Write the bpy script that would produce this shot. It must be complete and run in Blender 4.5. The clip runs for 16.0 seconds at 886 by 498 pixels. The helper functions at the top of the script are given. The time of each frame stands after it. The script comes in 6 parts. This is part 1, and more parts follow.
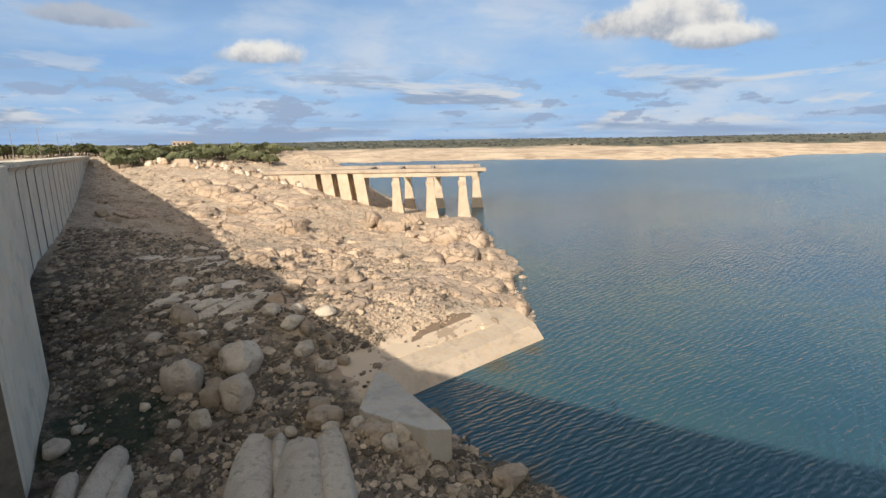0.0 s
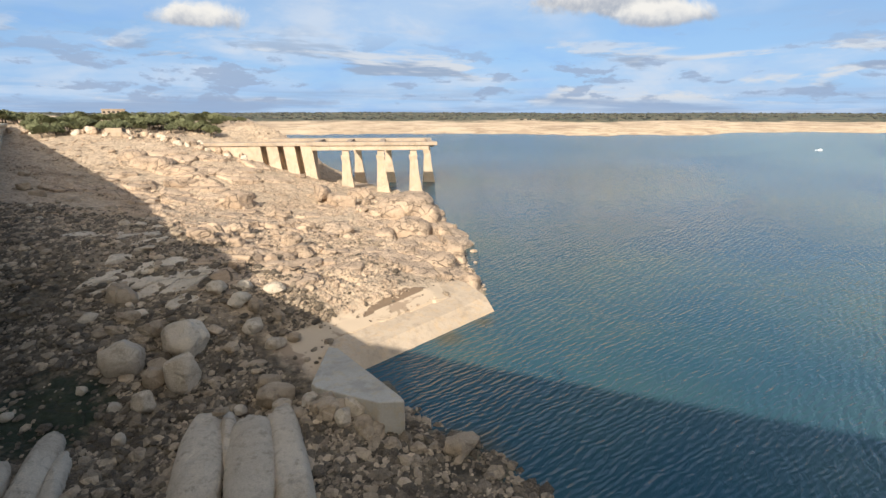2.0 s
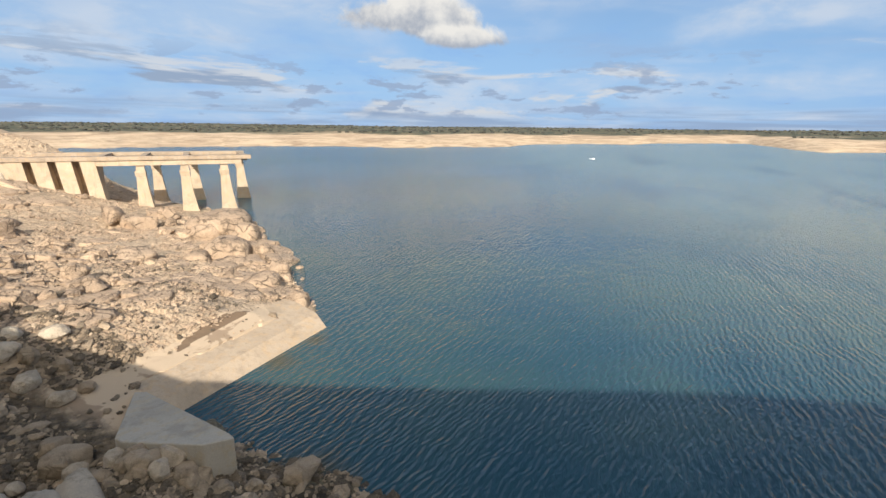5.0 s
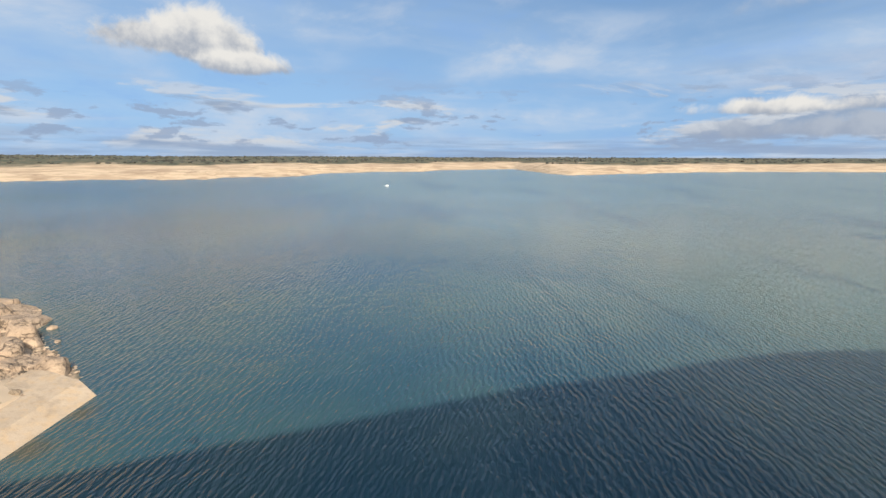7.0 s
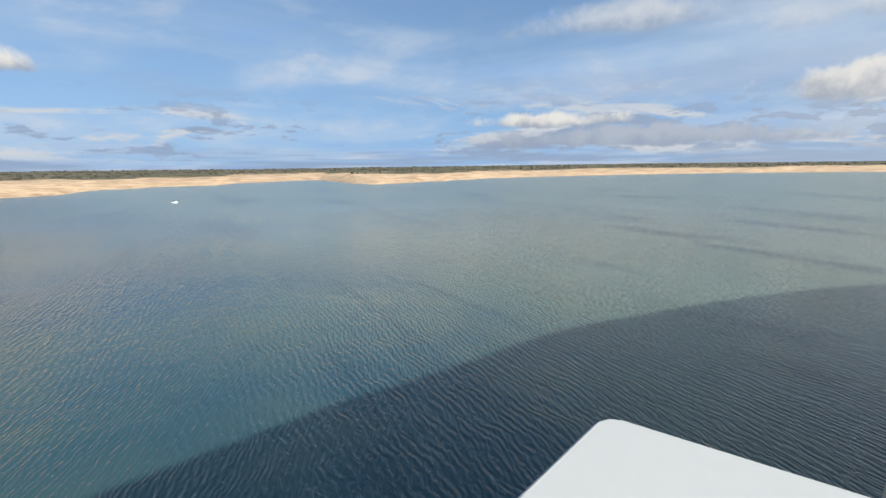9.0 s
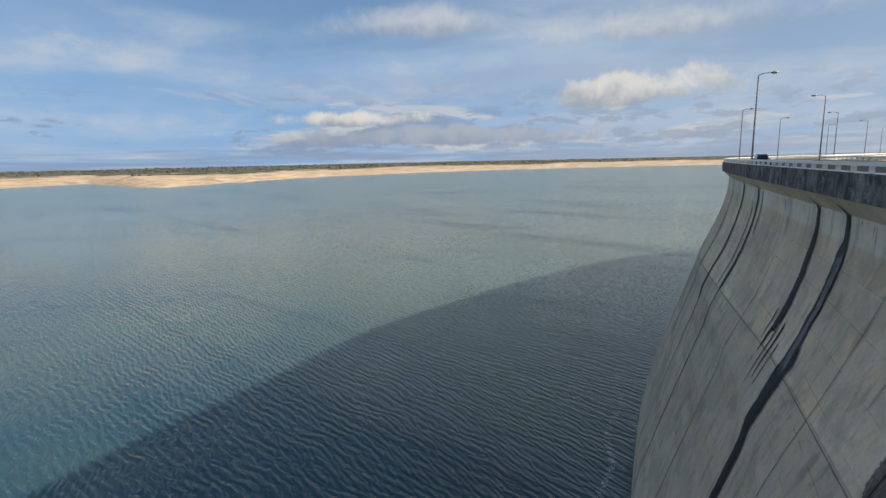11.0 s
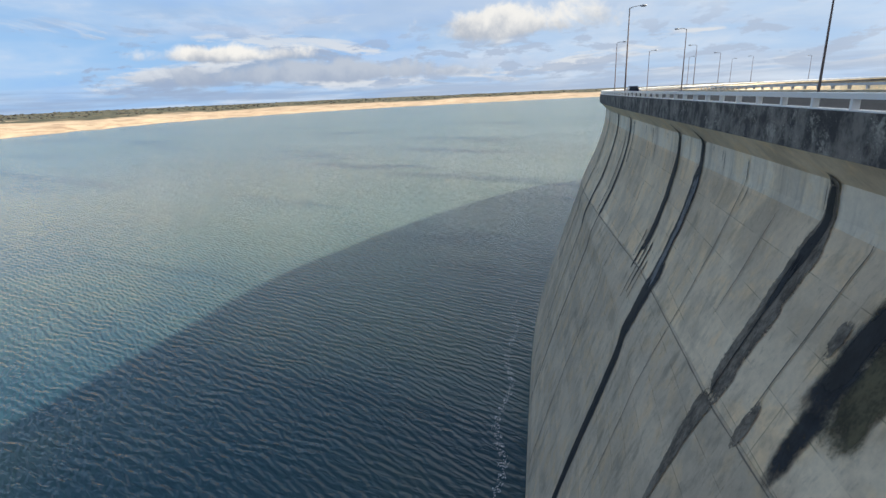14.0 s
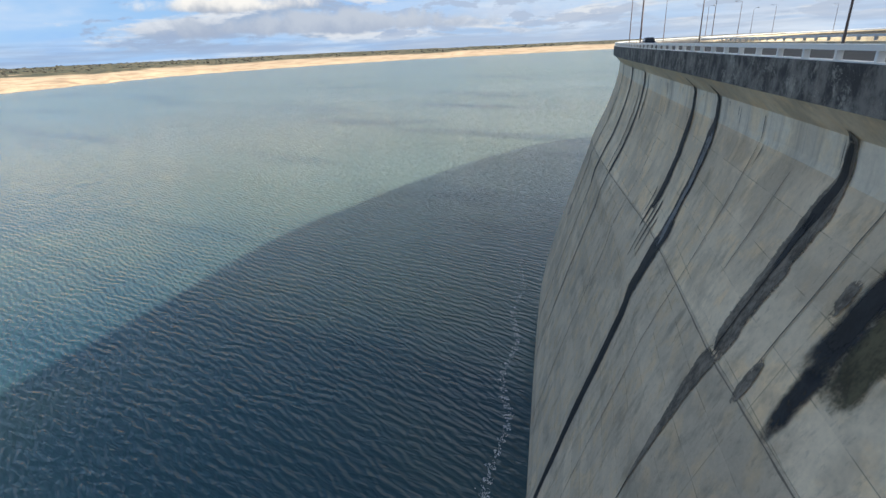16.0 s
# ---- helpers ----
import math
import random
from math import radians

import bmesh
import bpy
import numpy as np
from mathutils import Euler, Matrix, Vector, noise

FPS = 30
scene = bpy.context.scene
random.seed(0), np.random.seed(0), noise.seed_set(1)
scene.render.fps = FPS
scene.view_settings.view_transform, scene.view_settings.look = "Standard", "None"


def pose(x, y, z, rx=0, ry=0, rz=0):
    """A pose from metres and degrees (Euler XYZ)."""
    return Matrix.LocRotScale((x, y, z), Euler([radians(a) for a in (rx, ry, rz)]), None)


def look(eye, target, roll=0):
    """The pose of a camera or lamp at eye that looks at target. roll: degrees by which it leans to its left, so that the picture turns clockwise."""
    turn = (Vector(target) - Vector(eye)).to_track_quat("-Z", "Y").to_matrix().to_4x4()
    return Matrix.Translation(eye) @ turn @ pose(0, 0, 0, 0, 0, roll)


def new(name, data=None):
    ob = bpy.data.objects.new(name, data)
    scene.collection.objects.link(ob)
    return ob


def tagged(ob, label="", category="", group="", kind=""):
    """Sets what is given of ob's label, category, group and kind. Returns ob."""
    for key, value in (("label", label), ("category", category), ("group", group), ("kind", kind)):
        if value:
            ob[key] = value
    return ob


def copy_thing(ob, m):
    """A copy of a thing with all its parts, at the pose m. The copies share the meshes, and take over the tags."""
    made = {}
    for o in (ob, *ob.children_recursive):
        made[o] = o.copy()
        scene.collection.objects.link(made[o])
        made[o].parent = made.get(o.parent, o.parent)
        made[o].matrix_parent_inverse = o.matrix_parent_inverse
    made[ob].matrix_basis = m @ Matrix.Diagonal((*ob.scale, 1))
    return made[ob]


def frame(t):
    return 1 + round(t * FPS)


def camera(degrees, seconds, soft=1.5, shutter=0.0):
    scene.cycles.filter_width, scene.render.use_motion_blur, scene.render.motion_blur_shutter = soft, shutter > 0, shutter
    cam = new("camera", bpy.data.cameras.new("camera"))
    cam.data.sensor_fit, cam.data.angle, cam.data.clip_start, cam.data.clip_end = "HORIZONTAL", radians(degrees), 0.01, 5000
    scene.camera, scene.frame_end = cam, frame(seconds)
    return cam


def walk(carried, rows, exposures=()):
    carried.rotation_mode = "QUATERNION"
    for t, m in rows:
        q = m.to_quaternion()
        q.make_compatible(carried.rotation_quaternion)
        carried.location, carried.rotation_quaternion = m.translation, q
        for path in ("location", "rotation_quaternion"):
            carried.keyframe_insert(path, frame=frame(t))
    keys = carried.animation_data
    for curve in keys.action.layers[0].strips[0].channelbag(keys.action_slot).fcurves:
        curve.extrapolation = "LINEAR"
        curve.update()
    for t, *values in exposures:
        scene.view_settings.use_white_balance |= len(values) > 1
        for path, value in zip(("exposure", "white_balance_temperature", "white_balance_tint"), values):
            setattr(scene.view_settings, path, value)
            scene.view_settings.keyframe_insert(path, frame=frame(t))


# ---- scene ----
EYE = 45.0                      # the lens above the water
cam = camera(82.75, 16.0)
E_ = (-0.84, 1.13, EYE)         # where the camera stands first
L_ = (0.0, 0.0, EYE)            # and last, a step further on
walk(cam, [
    (0.0, pose(*E_, 77.85, 0.93, -0.2)), (0.5, pose(*E_, 77.21, 0.92, -0.59)), (1.0, pose(*E_, 76.24, 0.79, -1.59)),
    (1.5, pose(*E_, 75.49, 0.46, -3.27)), (2.0, pose(*E_, 74.91, -0.03, -5.63)), (2.5, pose(*E_, 74.53, -0.39, -7.88)),
    (3.0, pose(*E_, 74.22, -0.72, -10.78)), (5.5, pose(*E_, 77.45, -0.52, -30.6)), (6.0, pose(*E_, 78.5, -0.52, -36.13)),
    (6.5, pose(*E_, 79.11, -0.38, -41.64)), (7.0, pose(*E_, 79.67, -0.2, -48.32)), (7.5, pose(*E_, 80.02, -0.04, -54.28)),
    (8.0, pose(*E_, 80.26, 0.36, -60.77)), (8.2, pose(-0.83, 1.11, EYE, 80.29, 0.44, -62.93)),
    (10.3, pose(-0.43, 0.57, EYE, 80.69, 1.03, -82.27)), (10.5, pose(-0.40, 0.53, EYE, 80.46, 0.97, -84.83)),
    (11.0, pose(-0.22, 0.29, EYE, 80.19, 1.31, -91.3)), (11.5, pose(-0.08, 0.10, EYE, 79.67, 1.28, -96.58)), (12.0, pose(*L_, 78.81, 1.34, -100.8)),
    (12.5, pose(*L_, 77.83, 1.53, -102.6)), (13.0, pose(*L_, 76.54, 1.81, -103.33)), (13.5, pose(*L_, 75.12, 2.1, -103.53)),
    (14.0, pose(*L_, 72.99, 2.52, -103.32)), (14.5, pose(*L_, 70.98, 2.94, -103.15)), (15.0, pose(*L_, 69.43, 3.08, -103.04)),
    (15.5, pose(*L_, 68.61, 2.91, -102.89)), (16.0, pose(*L_, 68.2, 2.59, -102.43)),
], exposures=[(0.0, 0.5), (1.0, 0.62), (3.0, 0.64), (5.5, 0.52), (8.0, 0.5), (10.5, 0.34), (11.0, 0.28), (12.5, 0.48), (16.0, 0.75)])

# ---- light ----
SUN_WAY = Vector((28.0, 78.9, -44.0))           # the way the sunlight goes
sun = new("sun", bpy.data.lights.new("sun", "SUN"))
sun.data.energy, sun.data.angle, sun.data.color = 4.7, radians(0.53), (1.0, 0.93, 0.82)
sun.matrix_world = look((0, 0, 0), SUN_WAY)


class Nodes:
    """Short hand for node trees."""

    def __init__(self, tree):
        self.tree = tree
        tree.nodes.clear()

    def add(self, kind, inputs=None, **props):
        n = self.tree.nodes.new(kind)
        for k, v in props.items():
            if k == "operation":
                n.operation = v
            elif k == "data_type":
                n.data_type = v
            elif k == "blend_type":
                n.blend_type = v
            elif k == "sky_type":
                n.sky_type = v
            elif k == "feature":
                n.feature = v
            elif k == "distance":
                n.distance = v
            elif k == "clamp":
                n.use_clamp = v
            elif k == "vector_type":
                n.vector_type = v
        for k, v in (inputs or {}).items():
            if isinstance(v, bpy.types.NodeSocket):
                self.tree.links.new(v, n.inputs[k])
            else:
                n.inputs[k].default_value = v
        return n

    def math(self, op, a, b=0.0, c=0.0, clamp=False):
        return self.add("ShaderNodeMath", {0: a, 1: b, 2: c}, operation=op, clamp=clamp).outputs[0]

    def vmath(self, op, a, b=(0, 0, 0)):
        return self.add("ShaderNodeVectorMath", {0: a, 1: b}, operation=op).outputs[0]

    def bent(self, vec, scale, far):
        """vec, shifted about by a noise, up to far metres."""
        c = self.add("ShaderNodeTexNoise", {"Vector": vec, "Scale": scale, "Detail": 3.0}).outputs["Color"]
        return self.vmath("ADD", vec, self.vmath("MULTIPLY", c, (far, far, far)))

    def mix(self, f, a, b, blend="MIX"):
        n = self.tree.nodes.new("ShaderNodeMix")
        n.data_type, n.blend_type = "RGBA", blend
        for k, v in ((0, f), (6, a), (7, b)):
            if isinstance(v, bpy.types.NodeSocket):
                self.tree.links.new(v, n.inputs[k])
            else:
                n.inputs[k].default_value = v if k == 0 else (*v[:3], 1.0)
        return n.outputs[2]

    def noise(self, vec, scale, detail=4.0, rough=0.55, distort=0.0):
        return self.add("ShaderNodeTexNoise", {"Vector": vec, "Scale": scale, "Detail": detail, "Roughness": rough, "Distortion": distort}).outputs[0]

    def ramp(self, fac, lo, hi, a=0.0, b=1.0):
        n = self.add("ShaderNodeMapRange", {0: fac, 1: lo, 2: hi, 3: a, 4: b})
        n.interpolation_type = "SMOOTHSTEP"
        return n.outputs[0]

    def scaled(self, vec, s):
        return self.add("ShaderNodeMapping", {"Vector": vec, "Scale": s}).outputs[0]


def build_world():
    w = bpy.data.worlds.new("world")
    scene.world = w
    w.use_nodes = True
    n = Nodes(w.node_tree)
    sky = n.add("ShaderNodeTexSky", sky_type="NISHITA")
    d = -SUN_WAY.normalized()
    sky.sun_disc, sky.sun_elevation, sky.sun_rotation = False, math.asin(d.z), math.atan2(d.x, d.y)
    sky.air_density, sky.dust_density, sky.ozone_density, sky.altitude = 1.0, 0.6, 1.5, 700
    co = n.add("ShaderNodeTexCoord").outputs["Generated"]
    sep = n.add("ShaderNodeSeparateXYZ", {0: co})
    up = n.math("MAXIMUM", sep.outputs[2], 0.0)
    # clouds lie on a sheet overhead: the way out is divided by its rise
    low = n.math("ADD", up, 0.06)
    flat = n.vmath("DIVIDE", co, n.add("ShaderNodeCombineXYZ", {0: low, 1: low, 2: low}).outputs[0])
    flat = n.vmath("MULTIPLY", flat, (1, 1, 0))
    thin = n.noise(n.scaled(flat, (0.8, 0.8, 1.0)), 0.42, 4, 0.5, 0.5)
    streak = n.noise(n.scaled(flat, (0.5, 0.9, 1.0)), 0.8, 3, 0.5, 0.3)
    veil = n.math("MULTIPLY", n.math("ADD", n.ramp(thin, 0.38, 0.60), 0.05, clamp=True), n.ramp(streak, 0.28, 0.58, 0.45, 1.0))
    base = n.mix(n.ramp(sep.outputs[2], 0.0, 0.25, 0.78, 0.42), sky.outputs[0], (2.5, 5.0, 9.2))
    base = n.mix(n.math("MULTIPLY", veil, 0.82), base, (4.8, 6.4, 8.6))
    tall = n.vmath("MULTIPLY", co, (1.0, 1.0, 2.6))
    mott = n.noise(tall, 5.5, 7, 0.6, 0.25)
    base = n.mix(n.math("MULTIPLY", n.math("MULTIPLY", n.ramp(mott, 0.44, 0.66), n.ramp(thin, 0.36, 0.6)), 0.5), base, (7.6, 7.9, 8.4))
    base = n.mix(n.math("MULTIPLY", n.ramp(mott, 0.46, 0.30), 0.30), base, (2.5, 4.7, 8.9))
    # grey undersides and small dark clouds, drawn long by the distance
    dull = n.noise(n.scaled(flat, (0.9, 0.55, 1.0)), 0.35, 6, 0.6, 0.4)
    base = n.mix(n.math("MULTIPLY", n.ramp(dull, 0.5, 0.68), 0.4), base, (3.7, 4.8, 6.9))
    round_ = n.vmath("MULTIPLY", co, (1.0, 1.0, 5.5))
    puff = n.noise(round_, 3.4, 7, 0.6, 0.35)
    band = n.math("MULTIPLY", n.ramp(sep.outputs[2], 0.005, 0.03), n.ramp(sep.outputs[2], 0.17, 0.08))
    puffs = n.math("MULTIPLY", n.ramp(puff, 0.545, 0.62), band)
    lit = n.noise(n.vmath("ADD", round_, (0.0, 0.0, 0.12)), 3.4, 5, 0.6, 0.35)
    grey = n.mix(n.ramp(lit, 0.60, 0.52), (3.3, 4.1, 5.5), (7.2, 7.4, 7.7))
    base = n.mix(n.math("MULTIPLY", puffs, 0.85), base, grey)
    bank = n.noise(n.vmath("MULTIPLY", co, (1.0, 1.0, 16.0)), 2.6, 6, 0.6, 0.3)
    base = n.mix(n.math("MULTIPLY", n.math("MULTIPLY", n.ramp(bank, 0.42, 0.6), n.ramp(sep.outputs[2], 0.055, 0.02)), 0.75), base, (3.1, 4.1, 5.9))
    # a scatter of small grey clouds low down
    bits = n.noise(n.vmath("MULTIPLY", co, (1.0, 1.0, 3.4)), 13.0, 6, 0.6, 0.2)
    herd = n.noise(n.vmath("MULTIPLY", co, (1.0, 1.0, 3.0)), 3.1, 2, 0.5)
    some = n.math("MULTIPLY", n.ramp(n.math("ADD", bits, n.math("MULTIPLY", n.math("SUBTRACT", herd, 0.5), 0.5)), 0.555, 0.63), n.math("MULTIPLY", n.ramp(sep.outputs[2], 0.005, 0.03), n.ramp(sep.outputs[2], 0.16, 0.07)))
    base = n.mix(n.math("MULTIPLY", some, 0.75), base, (3.3, 4.2, 5.9))
    # single heaps of cloud: way out, half widths across and up
    for az, el, wx, wz, seed in ((-21.8, 11.0, 8.2, 3.4, 0.0), (-27.8, 9.0, 4.6, 1.9, 3.0), (19.5, 8.6, 4.6, 1.9, 7.0), (34.0, 11.0, 6.0, 1.4, -21.0),
                                 (-111.5, 6.5, 10.0, 2.5, 11.0), (-81.0, 4.6, 8.0, 1.3, 15.0), (-114.0, 12.5, 16.0, 2.6, 18.0), (-90.0, 14.0, 14.0, 2.4, 25.0), (-90.0, 2.6, 18.0, 1.7, -25.0)):
        a, e = radians(az), radians(el)
        c = Vector((-math.sin(a) * math.cos(e), math.cos(a) * math.cos(e), math.sin(e)))
        r = Vector((math.cos(a), math.sin(a), 0.0))
        v = n.vmath("SUBTRACT", co, tuple(c))
        x = n.add("ShaderNodeVectorMath", {0: v, 1: tuple(r / radians(wx))}, operation="DOT_PRODUCT").outputs["Value"]
        z = n.add("ShaderNodeVectorMath", {0: v, 1: tuple(r.cross(-c) / radians(wz))}, operation="DOT_PRODUCT").outputs["Value"]
        z = n.math("MULTIPLY", z, -1.0) if r.cross(-c).z < 0 else z
        zz = n.math("MULTIPLY", z, n.ramp(z, -0.3, 0.0, 1.8, 1.0))
        q = n.math("SQRT", n.math("ADD", n.math("MULTIPLY", x, x), n.math("MULTIPLY", zz, zz)))
        moved = n.vmath("ADD", co, (seed, seed * 0.7, seed * 1.3))
        rough = n.noise(moved, 9.0, 8, 0.62, 0.4)
        q = n.math("ADD", q, n.math("MULTIPLY", n.math("SUBTRACT", rough, 0.5), 2.2))
        m = n.ramp(q, 1.0, 0.55 if seed < 18 else 0.1)
        shade = n.math("ADD", z, n.math("MULTIPLY", n.math("SUBTRACT", n.noise(moved, 20.0, 6, 0.6), 0.5), 2.2))
        low, high = ((3.9, 4.4, 5.3), (9.0, 8.8, 8.4)) if seed >= 0 else ((3.6, 4.3, 5.6), (4.8, 5.4, 6.4))
        col = n.mix(n.ramp(shade, -0.55, 0.6), low, high)
        base = n.mix(n.math("MULTIPLY", m, 0.55 if seed >= 18 else 1.0), base, col)
    # overhead, out of view, a darker blue is added to dim the water's reflections
    base = n.mix(n.ramp(sep.outputs[2], 0.36, 0.68, 0.0, 0.92), base, (1.7, 2.4, 3.7))
    # paler and hazier low down on the sunward side
    haze = n.add("ShaderNodeVectorMath", {0: co, 1: (0.55, -0.83, 0.0)}, operation="DOT_PRODUCT").outputs["Value"]
    base = n.mix(n.ramp(haze, 0.4, 0.98, 0.0, 0.25), base, (7.2, 7.5, 7.7))
    # an added glow round the sun, out of view, brightens the shaded shore
    near = n.add("ShaderNodeVectorMath", {0: co, 1: tuple(d)}, operation="DOT_PRODUCT").outputs["Value"]
    base = n.mix(n.ramp(near, 0.45, 0.92, 0.0, 0.95), base, (17.5, 16.5, 14.6))
    bg = n.add("ShaderNodeBackground", {0: base, 1: 0.065})
    n.tree.links.new(bg.outputs[0], n.add("ShaderNodeOutputWorld").inputs[0])


build_world()

# ---- materials ----


def material(name, rough=0.8, metal=0.0):
    m = bpy.data.materials.new(name)
    m.use_nodes = True
    n = Nodes(m.node_tree)
    b = n.add("ShaderNodeBsdfPrincipled", {"Roughness": rough, "Metallic": metal})
    n.tree.links.new(b.outputs[0], n.add("ShaderNodeOutputMaterial").inputs[0])
    n.bsdf = b
    n.pos = n.add("ShaderNodeNewGeometry").outputs["Position"]
    return m, n


def feed(n, socket, value):
    n.tree.links.new(value, n.bsdf.inputs[socket])


def bump(n, height, strength, distance):
    b = n.add("ShaderNodeBump", {"Strength": strength, "Distance": distance, "Height": height})
    feed(n, "Normal", b.outputs[0])


def plain(name, colour, rough=0.7, metal=0.0, vary=0.15, scale=0.6, grain=12.0, relief=0.01):
    m, n = material(name, rough, metal)
    big, small = n.noise(n.pos, scale, 5), n.noise(n.pos, grain, 3)
    f = n.math("ADD", n.math("MULTIPLY", n.math("SUBTRACT", big, 0.5), 2.4 * vary), n.math("MULTIPLY", n.math("SUBTRACT", small, 0.5), 1.2 * vary))
    col = n.mix(1.0, colour, n.add("ShaderNodeCombineColor", {0: n.math("ADD", f, 1.0), 1: n.math("ADD", f, 1.0), 2: n.math("ADD", f, 1.0)}).outputs[0], "MULTIPLY")
    feed(n, "Base Color", col)
    bump(n, small, 0.4, relief)
    return m


def make_rock(name, light, mid, dark, stain=0.5, crack=0.2, spread=0.5, split_depth=0.8):
    """Granite: stained and grained, split by fine cracks (crack: how close they lie); each stone a little its own."""
    m, n = material(name, 0.9)
    rnd = n.add("ShaderNodeObjectInfo").outputs["Random"]
    isl = n.add("ShaderNodeNewGeometry").outputs["Random Per Island"]
    big = n.noise(n.pos, 0.11, 5, 0.6)
    med = n.noise(n.pos, 0.7, 6, 0.65)
    fine = n.noise(n.pos, 6.0, 4, 0.7)
    col = n.mix(n.ramp(big, 0.35, 0.65), mid, light)
    col = n.mix(n.math("MULTIPLY", n.ramp(med, 0.50, 0.72), stain), col, dark)
    bent = n.bent(n.pos, 0.35, 2.2)
    split = n.add("ShaderNodeTexVoronoi", {"Vector": n.scaled(bent, (1.0, 1.0, 1.5)), "Scale": crack}, feature="DISTANCE_TO_EDGE").outputs["Distance"]
    gap = n.math("MULTIPLY", n.ramp(split, 0.05, 0.012), n.ramp(n.noise(n.pos, 0.16, 3, 0.6), 0.42, 0.55))
    chips = n.add("ShaderNodeTexVoronoi", {"Vector": n.scaled(n.bent(n.pos, 0.9, 0.9), (1.0, 1.0, 1.6)), "Scale": crack * 3.6}, feature="DISTANCE_TO_EDGE").outputs["Distance"]
    gap = n.math("MAXIMUM", gap, n.math("MULTIPLY", n.math("MULTIPLY", n.ramp(chips, 0.09, 0.02), n.ramp(n.noise(n.pos, 0.21, 3, 0.6), 0.52, 0.60)), 0.8))
    gap = n.math("MULTIPLY", gap, split_depth / 0.8)
    col = n.mix(n.math("MULTIPLY", gap, 0.8), col, tuple(0.4 * c for c in dark))
    one = n.math("ADD", n.math("MULTIPLY", isl, 0.75), n.math("MULTIPLY", rnd, 0.25))
    if spread > 0.8:            # most stones dark, a few pale
        one = n.math("POWER", one, 2.2)
    val = n.math("ADD", n.math("MULTIPLY", fine, 0.8), n.math("ADD", n.math("MULTIPLY", one, spread), 0.62 - 0.45 * spread))
    col = n.mix(1.0, col, n.add("ShaderNodeCombineColor", {0: val, 1: val, 2: val}).outputs[0], "MULTIPLY")
    feed(n, "Base Color", col)
    h = n.math("ADD", n.math("ADD", med, n.math("MULTIPLY", fine, 0.25)), n.math("MULTIPLY", gap, -0.9))
    bump(n, h, 1.0, 0.75)
    return m


ROCK = make_rock("granite", (0.52, 0.38, 0.262), (0.44, 0.318, 0.218), (0.24, 0.17, 0.115), 0.42, 0.2, 0.4, 0.7)
SLAB = make_rock("pale granite", (0.68, 0.565, 0.43), (0.55, 0.45, 0.34), (0.27, 0.20, 0.135), 0.6, 0.11, 0.4, 0.12)
# granite for the dam's shadow: shade contrast and warmth put into the colour
RUBBLE = make_rock("shade-toned broken granite", (0.60, 0.46, 0.32), (0.38, 0.285, 0.19), (0.10, 0.072, 0.047), 0.6, 0.3, 1.7, 0.15)
BROWN = make_rock("shade-toned brown granite", (0.50, 0.385, 0.27), (0.37, 0.28, 0.19), (0.13, 0.095, 0.062), 0.5, 0.2, 0.5, 0.15)


